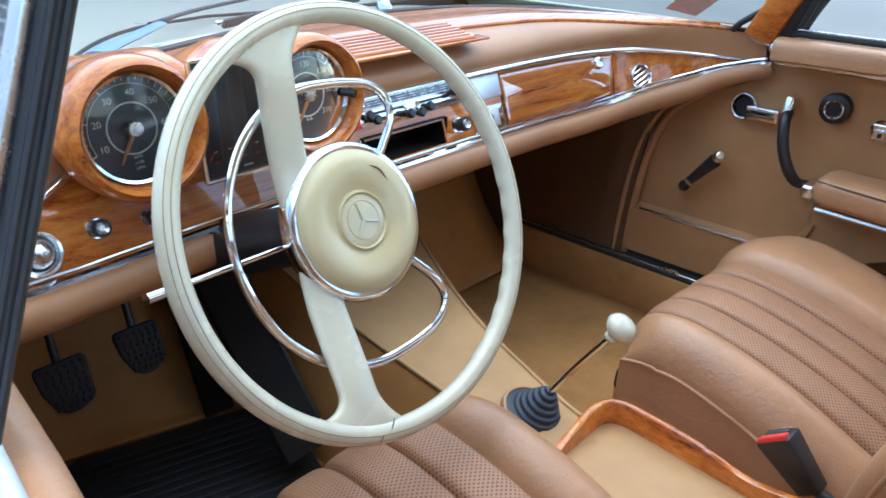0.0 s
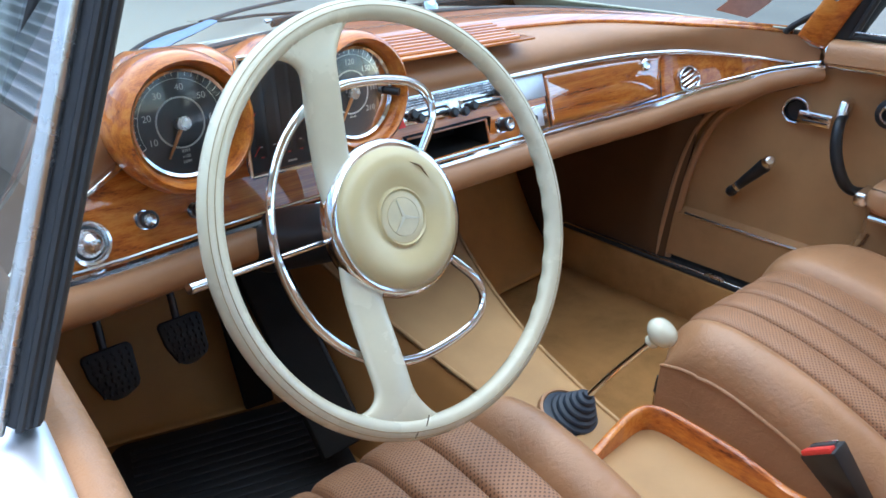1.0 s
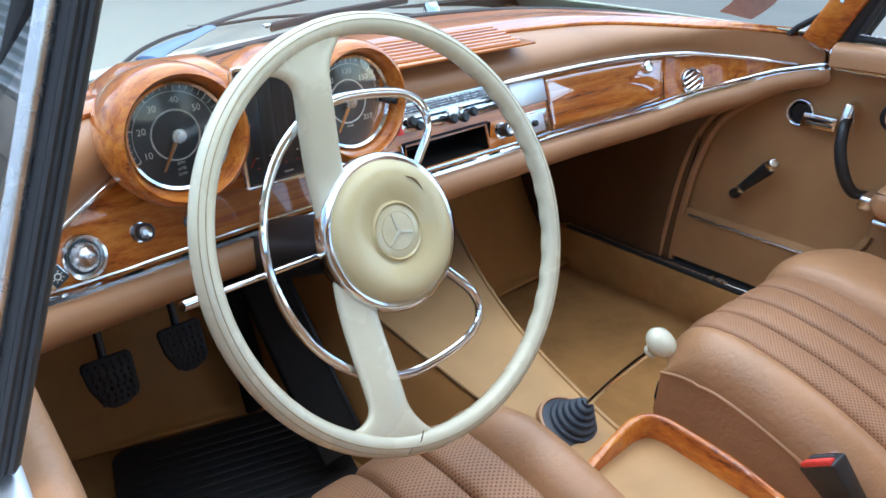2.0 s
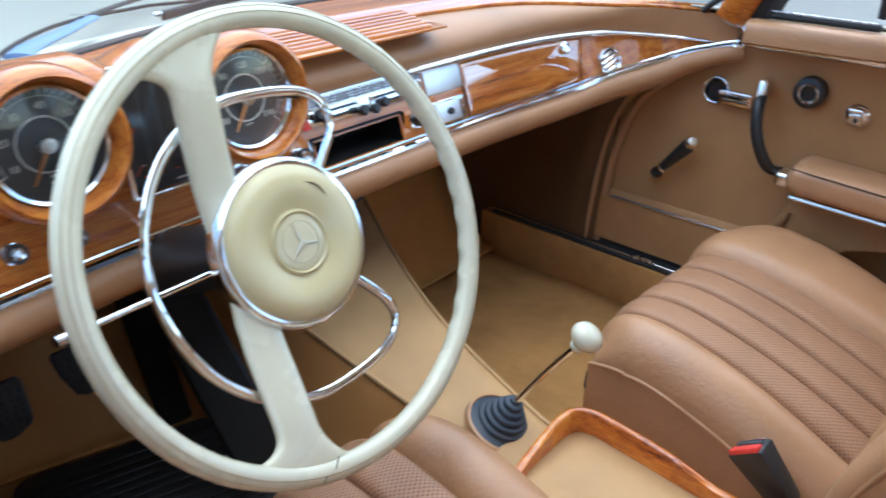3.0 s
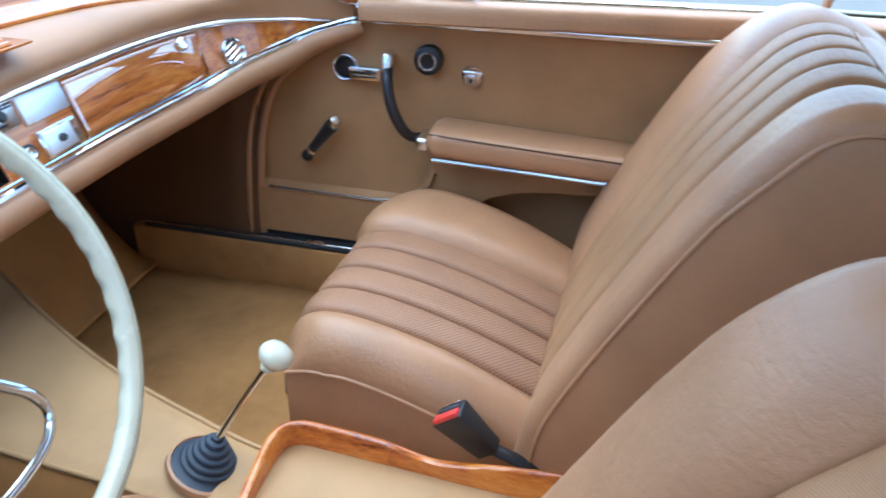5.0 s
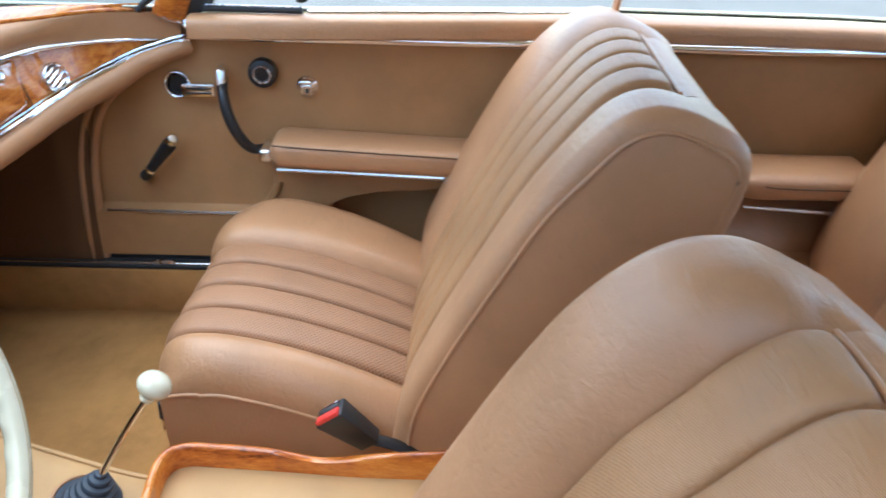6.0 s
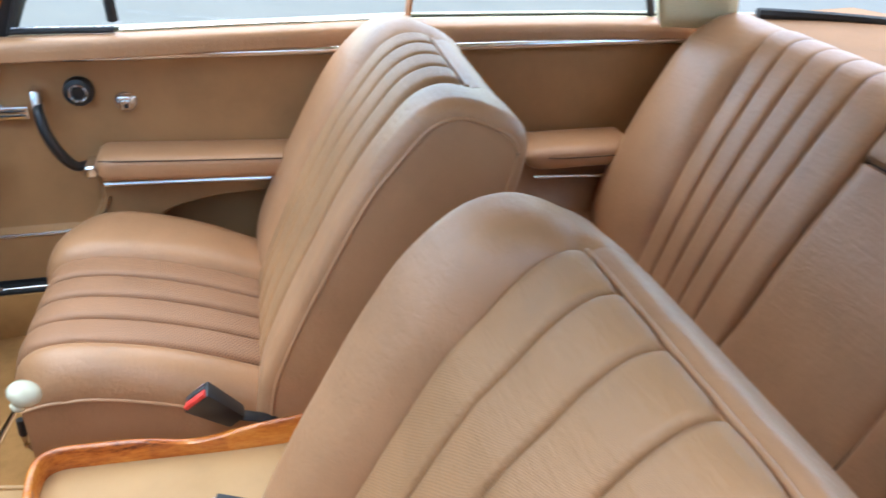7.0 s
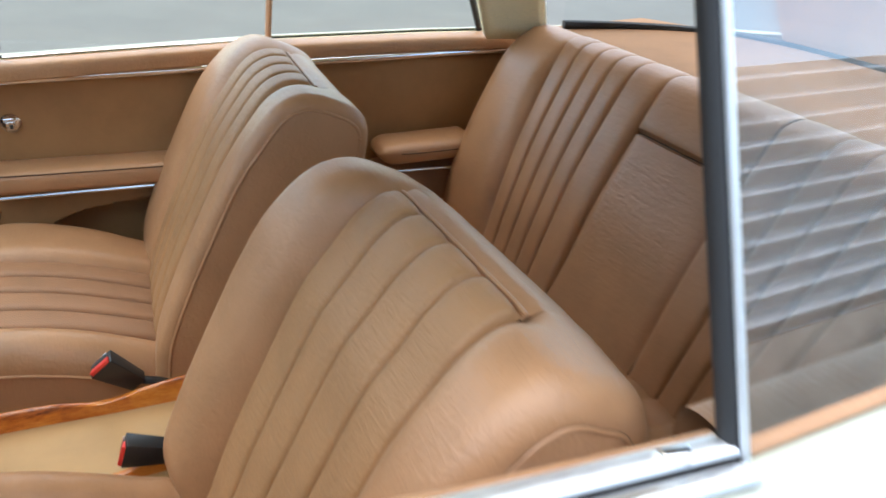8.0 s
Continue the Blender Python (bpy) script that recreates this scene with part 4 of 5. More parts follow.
def dial(at, name, numbers, first, last, needle, small, lines):
    m = facing(at, AXIS)
    pod = part("instrument_pod", lathe([(0.057, -0.012), (0.0585, 0.006), (0.061, 0.02), (0.065, 0.026), (0.07, 0.022), (0.0745, 0.006), (0.0755, -0.012), (0.073, -0.035), (0.066, -0.065), (0.055, -0.1)], m, 56), VENEER_HOUSING, dash, "turned walnut pod round the " + name)
    d = part(name, lathe([(0.0, -0.006), (0.053, -0.006)], m, 48), DIAL, dash, "black " + name + " with white figures")
    part("bezel", lathe([(0.0515, -0.005), (0.0525, 0.004), (0.0555, 0.006), (0.058, 0.0), (0.058, -0.01)], m, 56), CHROME, d, "chrome bezel")
    part("inner_ring", lathe([(0.0252, -0.0058), (0.0262, -0.005), (0.0272, -0.0058)], m, 48), INK, d)
    part("scale_arc", tube(lambda s: m @ Vector((0.0452 * math.cos(radians(first + (last - first) * s)), 0.0452 * math.sin(radians(first + (last - first) * s)), -0.0055)), 0.0004, 60, 6), INK, d)
    n = len(numbers)
    for k, text in enumerate(numbers):
        a = radians(first + (last - first) * k / (n - 1))
        part("figure", lettering(text, 0.0098, m @ pose(0.0362 * math.cos(a), 0.0362 * math.sin(a), -0.0055)), INK, d)
    steps = (n - 1) * 5
    for k in range(steps + 1):
        a = first + (last - first) * k / steps
        big = k % 5 == 0
        part("tick", block((0.006 if big else 0.0032, 0.0011 if big else 0.0006, 0.0006), m @ pose(0, 0, -0.0055, 0, 0, a) @ pose(0.0485 if big else 0.0498, 0, 0), 0), INK, d)
    for k, text in enumerate(lines):
        part("figure", lettering(text, 0.0048, m @ pose(0.0, -0.030 - 0.0058 * k, -0.0055)), INK, d)
    a = radians(needle)
    part("pointer", tube(lambda s: m @ Vector((math.cos(a) * (0.042 * s - 0.002), math.sin(a) * (0.042 * s - 0.002), 0.0)), lambda s: 0.0026 - 0.0014 * s, 6, 8), NEEDLE, d, "orange pointer")
    part("pointer_hub", lathe([(0.0, 0.004), (0.0075, 0.0035), (0.0085, 0.0), (0.0085, -0.005)], m, 24), SATIN, d, "brushed metal pointer hub")
    part("dial_lens", lathe([(0.0, 0.0065), (0.03, 0.0055), (0.052, 0.003)], m, 40), LENS, d)
    if small:
        part("trip_knob", tube(straight(m @ Vector((0.046, -0.003, 0.004)), m @ Vector((0.056, -0.006, 0.02))), 0.005, 3, 10), BLACK, d, "small black reset knob")
    return d


dial(TACH, "rev_counter", ["10", "20", "30", "40", "50", "60"], 206, 1, 238, False, ["RPM", "x100", "UPM"])
dial(SPEED, "speedometer", ["30", "60", "90", "120", "150", "180", "210"], 215, -40, 238, True, ["km/h"])
# upright gauge panel between the dials
gp = part("gauge_panel", block((0.082, 0.012, 0.128), facing((-0.289, 0.222, 0.958), (0, -1, 0.08)) @ pose(0, 0, 0, 90, 0, 0), 0.003), DIAL, dash, "tall black gauge panel")
mg = facing((-0.289, 0.2155, 0.958), (0, -1, 0.08))
for x0, x1, y0, y1 in [(-0.042, 0.042, -0.0655, -0.0655), (-0.042, 0.042, 0.0655, 0.0655), (-0.042, -0.042, -0.065, 0.065), (0.042, 0.042, -0.065, 0.065)]:
    part("panel_trim", tube(straight(mg @ Vector((x0, y0, 0)), mg @ Vector((x1, y1, 0))), 0.0028, 2, 8), CHROME, gp)
for x in (-0.026, -0.009, 0.009, 0.026):
    part("gauge_scale", block((0.012, 0.1, 0.0008), mg @ pose(x, 0.004, 0.0006), 0), BLACK, gp)
    for k in range(2):
        part("mark", block((0.004, 0.0011, 0.0006), mg @ pose(x, -0.045 + 0.012 * k, 0.0014), 0), SATIN if k else RED, gp)
for y in (0.002, -0.036):
    part("gauge_needle", tube(straight(mg @ Vector((-0.036, y - 0.006, 0.0016)), mg @ Vector((-0.028, y + 0.004, 0.0016))), 0.0006, 2, 6), RED, gp, "small red needle")
part("mark", block((0.012, 0.002, 0.0006), mg @ pose(0.012, -0.056, 0.0012), 0), INK, gp)
part("panel_lens", sheet(lambda u, v: mg @ Vector((-0.04 + 0.08 * u, -0.064 + 0.128 * v, 0.0022)), 1, 1), LENS, gp)


def knob(at, r, name, label, mats=(CHROME, BLACK)):
    m = facing(at, (0, -1, 0.35))
    k = part(name, lathe([(0.0, 0.004), (r, 0.004), (r * 1.15, 0.0)], m, 28), mats[0], dash, label)
    part("knob_stem", lathe([(0.0, 0.018), (r * 0.5, 0.018), (r * 0.55, 0.021), (r * 0.85, 0.0215), (r * 0.98, 0.019), (r * 0.92, 0.014), (r * 0.8, 0.003)], m, 28), mats[1], k)
    part("knob_face", lathe([(0.0, 0.0195), (r * 0.3, 0.0195), (r * 0.48, 0.021), (r * 0.6, 0.0222), (r * 0.66, 0.0212)], m, 28), SATIN, k)
    return k


knob((-0.446, fascia_y(-0.446, 0.863), 0.863), 0.0105, "light_switch", "chrome-ringed black rotary switch", (CHROME, BLACK))
knob((-0.386, fascia_y(-0.386, 0.856), 0.856), 0.0095, "choke_knob", "small black knob on a chrome ring", (CHROME, BLACK))
m = facing((-0.511, fascia_y(-0.511, 0.861) - 0.001, 0.861), (0.2, -1, 0.35))
ig = part("ignition_rosette", lathe([(0.0165, 0.002), (0.0175, 0.004), (0.0195, 0.0065), (0.022, 0.007), (0.0238, 0.005), (0.0245, 0.0), (0.0245, -0.02)], m, 48), CHROME, dash, "round chrome switch rosette")
part("switch_well", lathe([(0.0, 0.003), (0.017, 0.0025)], m, 28), DIAL, ig)
part("switch_grip", lathe([(0.0, 0.019), (0.004, 0.0185), (0.009, 0.014), (0.0145, 0.007), (0.015, 0.003)], m, 36), SATIN, ig, "satin metal cone-shaped switch knob")
mk = facing((-0.175, fascia_y(-0.175, 0.862) - 0.001, 0.862), (0, -1, 0.35))
key = part("key_switch", lathe([(0.0, 0.004), (0.012, 0.004), (0.0145, 0.01), (0.018, 0.009), (0.02, 0.0)], mk, 32), CHROME, dash, "round chrome key switch")
part("switch_cap", lathe([(0.0, 0.014), (0.008, 0.012), (0.0105, 0.004)], mk, 24), SATIN, key)
knob((-0.088, 0.2565, 0.857), 0.0125, "fan_knob", "small black rotary knob with a chrome ring", (CHROME, BLACK))
mh = facing((-0.548, fascia_y(-0.548, 0.858) - 0.004, 0.858), (0.15, -1, 0.3)) @ pose(0, 0, 0, 0, 0, 26)
catch = part("fog_switch", block((0.026, 0.024, 0.012), mh, 0.003), CHROME, dash, "square chrome-edged switch")
part("switch_face", block((0.016, 0.017, 0.003), mh @ pose(0.003, -0.002, 0.006), 0.001), DIAL, catch, "black switch face")
part("sun_mark", lathe([(0.0026, 0.0), (0.003, 0.0004), (0.0036, 0.0)], mh @ pose(0.003, -0.002, 0.0077), 16), INK, catch)
for k in range(8):
    part("sun_ray", block((0.0018, 0.0006, 0.0004), mh @ pose(0.003, -0.002, 0.0078, 0, 0, 45 * k) @ pose(0.0052, 0, 0), 0), INK, catch)

# heater and radio slot, set in the sloping face
SLOPE = -math.degrees(math.atan(0.35))


def on_face(x, z, out=0.0):
    """A pose on the veneer: x across, y into the face, z up along its slope."""
    return pose(x, fascia_y(x, z), z, SLOPE, 0, 0) @ pose(0, -out, 0)


ctrl = part("heater_panel", block((0.232, 0.008, 0.036), on_face(0.049, 0.9035), 0.002), BRIGHT, dash, "chrome heater control panel")
part("ribbed_band", block((0.228, 0.003, 0.0125), on_face(0.049, 0.9145, 0.0035), 0.001), SLATE, ctrl, "dark grey ribbed band")
for k in range(4):
    part("band_rib", tube(straight(on_face(-0.064, 0.9096 + 0.0033 * k, 0.005).translation, on_face(0.162, 0.9096 + 0.0033 * k, 0.005).translation), 0.0008, 2, 6), SATIN, ctrl)
for x in (-0.013, 0.1):
    part("slider_frame", block((0.092, 0.004, 0.0165), on_face(x, 0.8975, 0.0045), 0.0018), CHROME, ctrl, "bright slotted slider frame")
    for z in (0.9015, 0.8935):
        part("slider_slot", block((0.08, 0.003, 0.0036), on_face(x, z, 0.006), 0.001), BLACK, ctrl)
for x, z in [(-0.047, 0.9), (-0.036, 0.893), (0.03, 0.89), (0.052, 0.888), (0.072, 0.893), (0.128, 0.905)]:
    sl = part("slider", lathe([(0.0, 0.017), (0.0055, 0.0165), (0.0075, 0.013), (0.0065, 0.007), (0.0035, 0.004), (0.0035, 0.0)], on_face(x, z, 0.004) @ pose(0, 0, 0, 90, 0, 0), 16), BLACK, ctrl, "black slider knob")
part("heater_trim", tube(straight(on_face(-0.065, 0.9225, 0.004).translation, on_face(0.165, 0.9225, 0.004).translation), 0.0028, 2, 8), CHROME, ctrl, "chrome upper edge strip")
part("indicator_tile", block((0.012, 0.004, 0.012), on_face(-0.062, 0.891, 0.003), 0.001), RED, ctrl)
slot_bm = block((0.172, 0.08, 0.046), pose(0.0235, 0.294, 0.8515), 0)
bmesh.ops.delete(slot_bm, geom=[f for f in slot_bm.faces if f.calc_center_median().y < 0.256], context="FACES")
slot = part("radio_slot", slot_bm, FELT, dash, "empty black radio slot")
corners = [on_face(x, z, 0.0).translation for x, z in ((-0.059, 0.833), (0.106, 0.833), (0.106, 0.87), (-0.059, 0.87))]
for a, b in zip(corners, corners[1:] + corners[:1]):
    part("slot_frame", tube(straight(a, b), 0.0022, 2, 8), VENEER, slot)
part("slot_edge", tube(straight(on_face(-0.066, 0.831, 0.003).translation, on_face(-0.066, 0.872, 0.003).translation), 0.0016, 2, 6), SATIN, slot, "thin pale edge strip")
knob(on_face(0.137, 0.855).translation, 0.012, "lighter_knob", "chrome-ringed cigarette lighter")
ash = part("ashtray", block((0.074, 0.012, 0.04), on_face(0.208, 0.8525, 0.002), 0.003), CHROME, dash, "square chrome ashtray lid")
part("ashtray_field", block((0.054, 0.004, 0.031), on_face(0.203, 0.8525, 0.008), 0.001), ALLOY, ash)
part("ashtray_lock", lathe([(0.0, 0.006), (0.005, 0.006), (0.006, 0.0)], facing(on_face(0.205, 0.8525, 0.009).translation, (0, -1, 0.35)), 16), BLACK, ash)
# Added tile: its brightness stands in for a reflection running across the veneer.
part("reflection_tile", block((0.084, 0.006, 0.04), on_face(0.212, 0.9, 0.001), 0.002), ALLOY, dash, "bright metal tile added for a reflection on the veneer")
part("glovebox_line", block((0.001, 0.004, 0.1), on_face(0.2545, 0.875), 0), BLACK, dash)
part("glovebox_line", block((0.001, 0.004, 0.088), pose(0.546, fascia_y(0.546, 0.88), 0.88, SLOPE, 0, -26), 0), BLACK, dash)
part("glovebox_lock", lathe([(0.0, 0.008), (0.006, 0.008), (0.0075, 0.01), (0.011, 0.008), (0.012, 0.0)], facing(on_face(0.513, 0.902).translation, (-0.3, -1, 0.35)), 24), CHROME, dash, "round chrome glovebox lock")
mv = facing(on_face(0.5965, 0.8735, 0.002).translation, (-0.42, -1, 0.35))
vent = part("air_vent", lathe([(0.0195, 0.001), (0.0205, 0.006), (0.0225, 0.0075), (0.0245, 0.005), (0.0255, -0.004), (0.0255, -0.02)], mv, 40), CHROME, dash, "round chrome air vent with slanting fins")
part("vent_bowl", lathe([(0.0, -0.006), (0.012, -0.005), (0.0195, 0.002)], mv, 32), SLATE, vent, "dark dished vent mouth")
for k, wide in ((-1.5, 0.024), (-0.5, 0.036), (0.5, 0.036), (1.5, 0.024)):
    part("vent_fin", block((wide, 0.0018, 0.0085), mv @ pose(0, 0, 0.0012, 0, 0, 28) @ pose(0, 0.0088 * k, 0, 38, 0, 0), 0.0006), CHROME, vent, "bright vent fin")

# ---- steering wheel ----
HUBC = Vector((-0.2872, -0.0125, 0.9036))
MW = facing(HUBC, (0, -math.cos(radians(23.9)), math.sin(radians(23.9))))
wheel = thing("steering_wheel", HUBC, "large ivory two-spoke steering wheel with a chrome horn ring", "steering wheel")


def circle(r, z=0.0):
    return lambda t: MW @ Vector((r * math.cos(2 * math.pi * t), r * math.sin(2 * math.pi * t), z))


def rim_f(u, v):
    a, t = 2 * math.pi * u, 2 * math.pi * v
    r = 0.0104
    # finger grips on the far underside of one half
    grip = 0.0017 * math.sin(a * 40) * smooth(0.62, 0.8, math.cos(a + 0.1)) * smooth(0.35, -0.3, math.sin(t))
    ro, h = r * math.cos(t), 1.05 * r * math.sin(t)
    if math.cos(t) < 0:
        ro += grip * math.cos(t) ** 2
    return MW @ Vector(((0.2003 + ro) * math.cos(a), (0.2003 + ro) * math.sin(a), h))


rim = part("rim", sheet(rim_f, 360, 20, loop_u=True, loop_v=True), IVORY, wheel, "slim ivory rim, finely cracked with age")
for r in (0.2062, 0.2008):
    part("rim_line", tube(circle(r, 0.009 if r > 0.203 else 0.0109), 0.00045, 180, 6, closed=True), plain("aged seam", (0.34, 0.27, 0.15), scale=200, bump=0), rim)


def spoke(ends):
    """A broad flat spoke from the hub to the rim."""
    def f(u, v):
        x0, y0, z0, w0 = ends(u)
        t = v * 2 * math.pi
        c, s = math.cos(t), math.sin(t)
        x = x0 + w0 * math.copysign(abs(c) ** 0.7, c)
        rim_y = math.copysign(math.sqrt(0.194 ** 2 - x * x), y0 or 1)
        y0 += (rim_y - ends(1.0)[1]) * smooth(0.55, 1.0, u)
        return MW @ Vector((x, y0, z0 + 0.0075 * math.copysign(abs(s) ** 0.8, s)))
    return sheet(f, 40, 24, loop_v=True)


def sp_top(u):
    return (-0.048 - 0.005 * u, 0.194 * u, -0.036 + 0.034 * smooth(0.2, 1.0, u), 0.02 + 0.65 * max(0.0, u - 0.8) ** 2)


def sp_bot(u):
    return (-0.048 - 0.028 * u, -0.176 * u, -0.036 + 0.034 * smooth(0.2, 1.0, u), 0.02 + 0.65 * max(0.0, u - 0.8) ** 2)


part("spoke", spoke(sp_top), IVORY, wheel, "broad ivory spoke")
part("spoke", spoke(sp_bot), IVORY, wheel, "broad ivory spoke")
part("rim_crack", tube(spline([MW @ Vector((-0.075, -0.192, 0.0118)), MW @ Vector((-0.064, -0.187, 0.0095)), MW @ Vector((-0.058, -0.188, 0.0098)), MW @ Vector((-0.05, -0.181, 0.0075))]), 0.0006, 16, 6), plain("dark crack", (0.12, 0.09, 0.05), scale=200, bump=0), wheel, "hairline crack in the ivory")
MP = MW @ pose(0.003, 0.002, -0.004)
pad = part("horn_pad", lathe([(0.0, -0.014), (0.0275, -0.0145), (0.0305, -0.0155), (0.036, -0.0135), (0.047, -0.0092), (0.057, -0.0085), (0.066, -0.0115), (0.0705, -0.0165), (0.073, -0.024)], MP, 72), IVORY_PAD, wheel, "domed ivory horn pad with a small scratch")
part("pad_ring", lathe([(0.071, -0.018), (0.074, -0.0172), (0.0775, -0.0195), (0.0798, -0.025), (0.0795, -0.035), (0.0765, -0.044), (0.07, -0.05), (0.03, -0.056)], MP, 72), CHROME, wheel, "chrome band round the horn pad")
part("medallion_ring", lathe([(0.0262, -0.0142), (0.0278, -0.0122), (0.0294, -0.0146)], MP, 48), IVORY_PAD, pad)
part("medallion", lathe([(0.0, -0.0126), (0.0188, -0.013), (0.0192, -0.0138), (0.0196, -0.0131), (0.0252, -0.014)], MP, 40), plain("pale clear badge", (0.56, 0.49, 0.3), rough=(0.25, 0.34), coat=0.35, scale=40, bump=0.0), pad, "round clear badge with a plain relief")
for a in (90, 210, 330):
    part("badge_bar", prism([(0, -0.0022), (0.0185, -0.0003), (0.0185, 0.0003), (0, 0.0022)], MP @ pose(0, 0, -0.0128, 0, 0, a + 12), 0.0012, 0.0003), IVORY, pad)
part("scratch", tube(spline([MP @ Vector((0.022, 0.05, -0.0083)), MP @ Vector((0.033, 0.043, -0.008)), MP @ Vector((0.04, 0.03, -0.0087))]), lambda t: 0.0012 * math.sin(math.pi * min(max(t, 0.03), 0.97)), 14, 6), plain("dark scuff", (0.2, 0.13, 0.06), scale=300, bump=0), pad, "dark scuff mark")


def ring_curve():
    z = -0.03
    arm = [(0.058, 0.048, -0.044), (0.07, 0.066, -0.037), (0.082, 0.086, z), (0.087, 0.104, z), (0.081, 0.12, z), (0.064, 0.131, z), (0.04, 0.1365, z)]
    pts = arm[:]
    for k in range(19):
        a = radians(85 + (275 - 85) * k / 18)
        pts.append((0.133 * math.cos(a), 0.1395 * math.sin(a), z))
    pts += [(x, -y, h) for x, y, h in reversed(arm)]
    return spline([MW @ Vector(p) for p in pts])


ring = part("horn_ring", tube(ring_curve(), 0.0042, 170, 10, flat=1.2), CHROME, wheel, "chrome half horn ring")
for p in ((-0.047, 0.13), (-0.06, -0.124)):
    part("ring_clip", block((0.02, 0.01, 0.012), MW @ pose(p[0], p[1], -0.03), 0.003), SATIN, ring)

column = thing("steering_column", (-0.287, 0.2, 0.8), "black steering column with a chrome indicator stalk", "steering column")
part("column_shroud", lathe([(0.0, -0.05), (0.026, -0.052), (0.03, -0.07), (0.032, -0.13), (0.036, -0.2), (0.04, -0.3)], MW, 36), BLACK, column, "black column shroud")
part("column_tube", tube(straight(MW @ Vector((0, 0, -0.28)), MW @ Vector((0, -0.02, -0.8))), 0.028, 3, 16), BLACK, column)
stalk = straight((-0.31, 0.09, 0.852), (-0.487, 0.055, 0.871))
part("indicator_stalk", tube(stalk, lambda t: 0.0032 + 0.0022 * smooth(0.82, 0.86, t), 30, 10), CHROME, column, "thin chrome indicator stalk")

# ---- pedals and driver's floor ----
def pedal(name, at, w, h, label):
    p = thing(name, at, label, "pedal")
    m = facing(at, (0, -1, 0.45))
    body = part("pedal_pad", prism([(-w * 0.5, h * 0.42), (-w * 0.44, h * 0.5), (w * 0.44, h * 0.5), (w * 0.5, h * 0.4), (w * 0.47, 0.0), (w * 0.45, -h * 0.3), (w * 0.38, -h * 0.41), (w * 0.1, -h * 0.52), (-w * 0.14, -h * 0.51), (-w * 0.3, -h * 0.4), (-w * 0.46, 0.0)], m, 0.012, 0.003), RUBBER, p, "ribbed black rubber pad")
    for r in range(7):
        for c in range(6):
            x = (c - 2.5) * w * 0.15 * (1 - 0.03 * r)
            part("rib", block((w * 0.055, h * 0.085, 0.0035), m @ pose(x + (w * 0.03 if r % 2 else 0), h * 0.38 - r * h * 0.125, 0.0128), 0.001, 1), RUBBER, body)
    top = m @ Vector((0, h * 0.4, -0.002))
    part("pedal_arm", tube(spline([top, top + Vector((0.004, 0.03, 0.06)), top + Vector((0.0, 0.09, 0.14)), top + Vector((0.0, 0.16, 0.2))]), 0.0055, 20, 10), BLACK, p, "curved black pedal arm")
    return p


pedal("clutch_pedal", Vector((-0.466, 0.404, 0.59)), 0.068, 0.07, "black clutch pedal with a ribbed rubber pad")
pedal("brake_pedal", Vector((-0.362, 0.402, 0.6)), 0.064, 0.068, "black brake pedal with a ribbed rubber pad")
gas = thing("accelerator_pedal", (-0.235, 0.52, FLOOR), "long black rubber accelerator pedal hinged at the floor", "pedal")
part("pedal_plate", block((0.056, 0.014, 0.32), pose(-0.19, 0.585, 0.48, -32, 6, 0), 0.005), FELT, gas)
guard = thing("column_cover", (-0.2, 0.42, FLOOR), "black carpeted cover beside the tunnel", "cover")
part("cover_board", block((0.08, 0.02, 0.4), pose(-0.195, 0.39, 0.542, -42, 0, 0), 0.006), FELT, guard)
part("cover_binding", tube(straight(pose(-0.195, 0.39, 0.542, -42, 0, 0) @ Vector((0.04, -0.008, -0.195)), pose(-0.195, 0.39, 0.542, -42, 0, 0) @ Vector((0.04, -0.008, 0.195))), 0.004, 2, 8), BLACK, guard)
mat_ = thing("floor_mat", (-0.33, 0.28, FLOOR), "black ribbed rubber mat on the driver's floor", "floor mat")
MM = pose(-0.345, 0.294, FLOOR + 0.003, 0, 0, -17)
part("mat_sheet", prism([(sx * 0.152 + 0.028 * math.cos(radians(a0 + 15 * k)), sy * 0.202 + 0.028 * math.sin(radians(a0 + 15 * k))) for sx, sy, a0 in ((1, 1, 0), (-1, 1, 90), (-1, -1, 180), (1, -1, 270)) for k in range(7)], MM, 0.008, 0.002), RUBBER, mat_, "rubber mat with rounded corners")
for k in range(22):
    part("mat_rib", block((0.3, 0.0075, 0.004), MM @ pose(0, -0.2 + 0.019 * k, 0.0095), 0.0015, 1), RUBBER, mat_)
hook = thing("hood_release", (-0.57, 0.45, 0.56), "small grey release knob under the dashboard", "knob")
part("release_knob", lathe([(0.0, 0.02), (0.008, 0.02), (0.0105, 0.014), (0.0105, 0.0)], facing((-0.565, 0.5, 0.535), (0, -1, 0.1)), 18), SATIN, hook)
part("release_stem", tube(straight((-0.565, 0.5, 0.535), (-0.565, 0.65, 0.56)), 0.004, 2, 8), BLACK, hook)

# ---- gear lever ----
gear = thing("gear_lever", (-0.005, -0.005, 0.52), "chrome gear lever with an ivory knob and ribbed rubber boot", "gear lever")
MB = facing((0.002, -0.025, 0.514), (0.14, -0.38, 1), up=(0, 1, 0)) @ Matrix.Scale(0.75, 4)
prof = [(0.062, -0.004), (0.06, 0.006), (0.052, 0.009)]
for k in range(5):
    r = 0.047 - 0.0075 * k
    z = 0.012 + 0.0115 * k
    prof += [(r, z), (r + 0.002, z + 0.003), (r, z + 0.0065), (r - 0.0065, z + 0.0085)]
prof += [(0.009, 0.072), (0.0, 0.073)]
part("boot_gaiter", lathe(prof, MB, 40), BOOT_RUBBER, gear, "ribbed blue-black rubber gaiter")
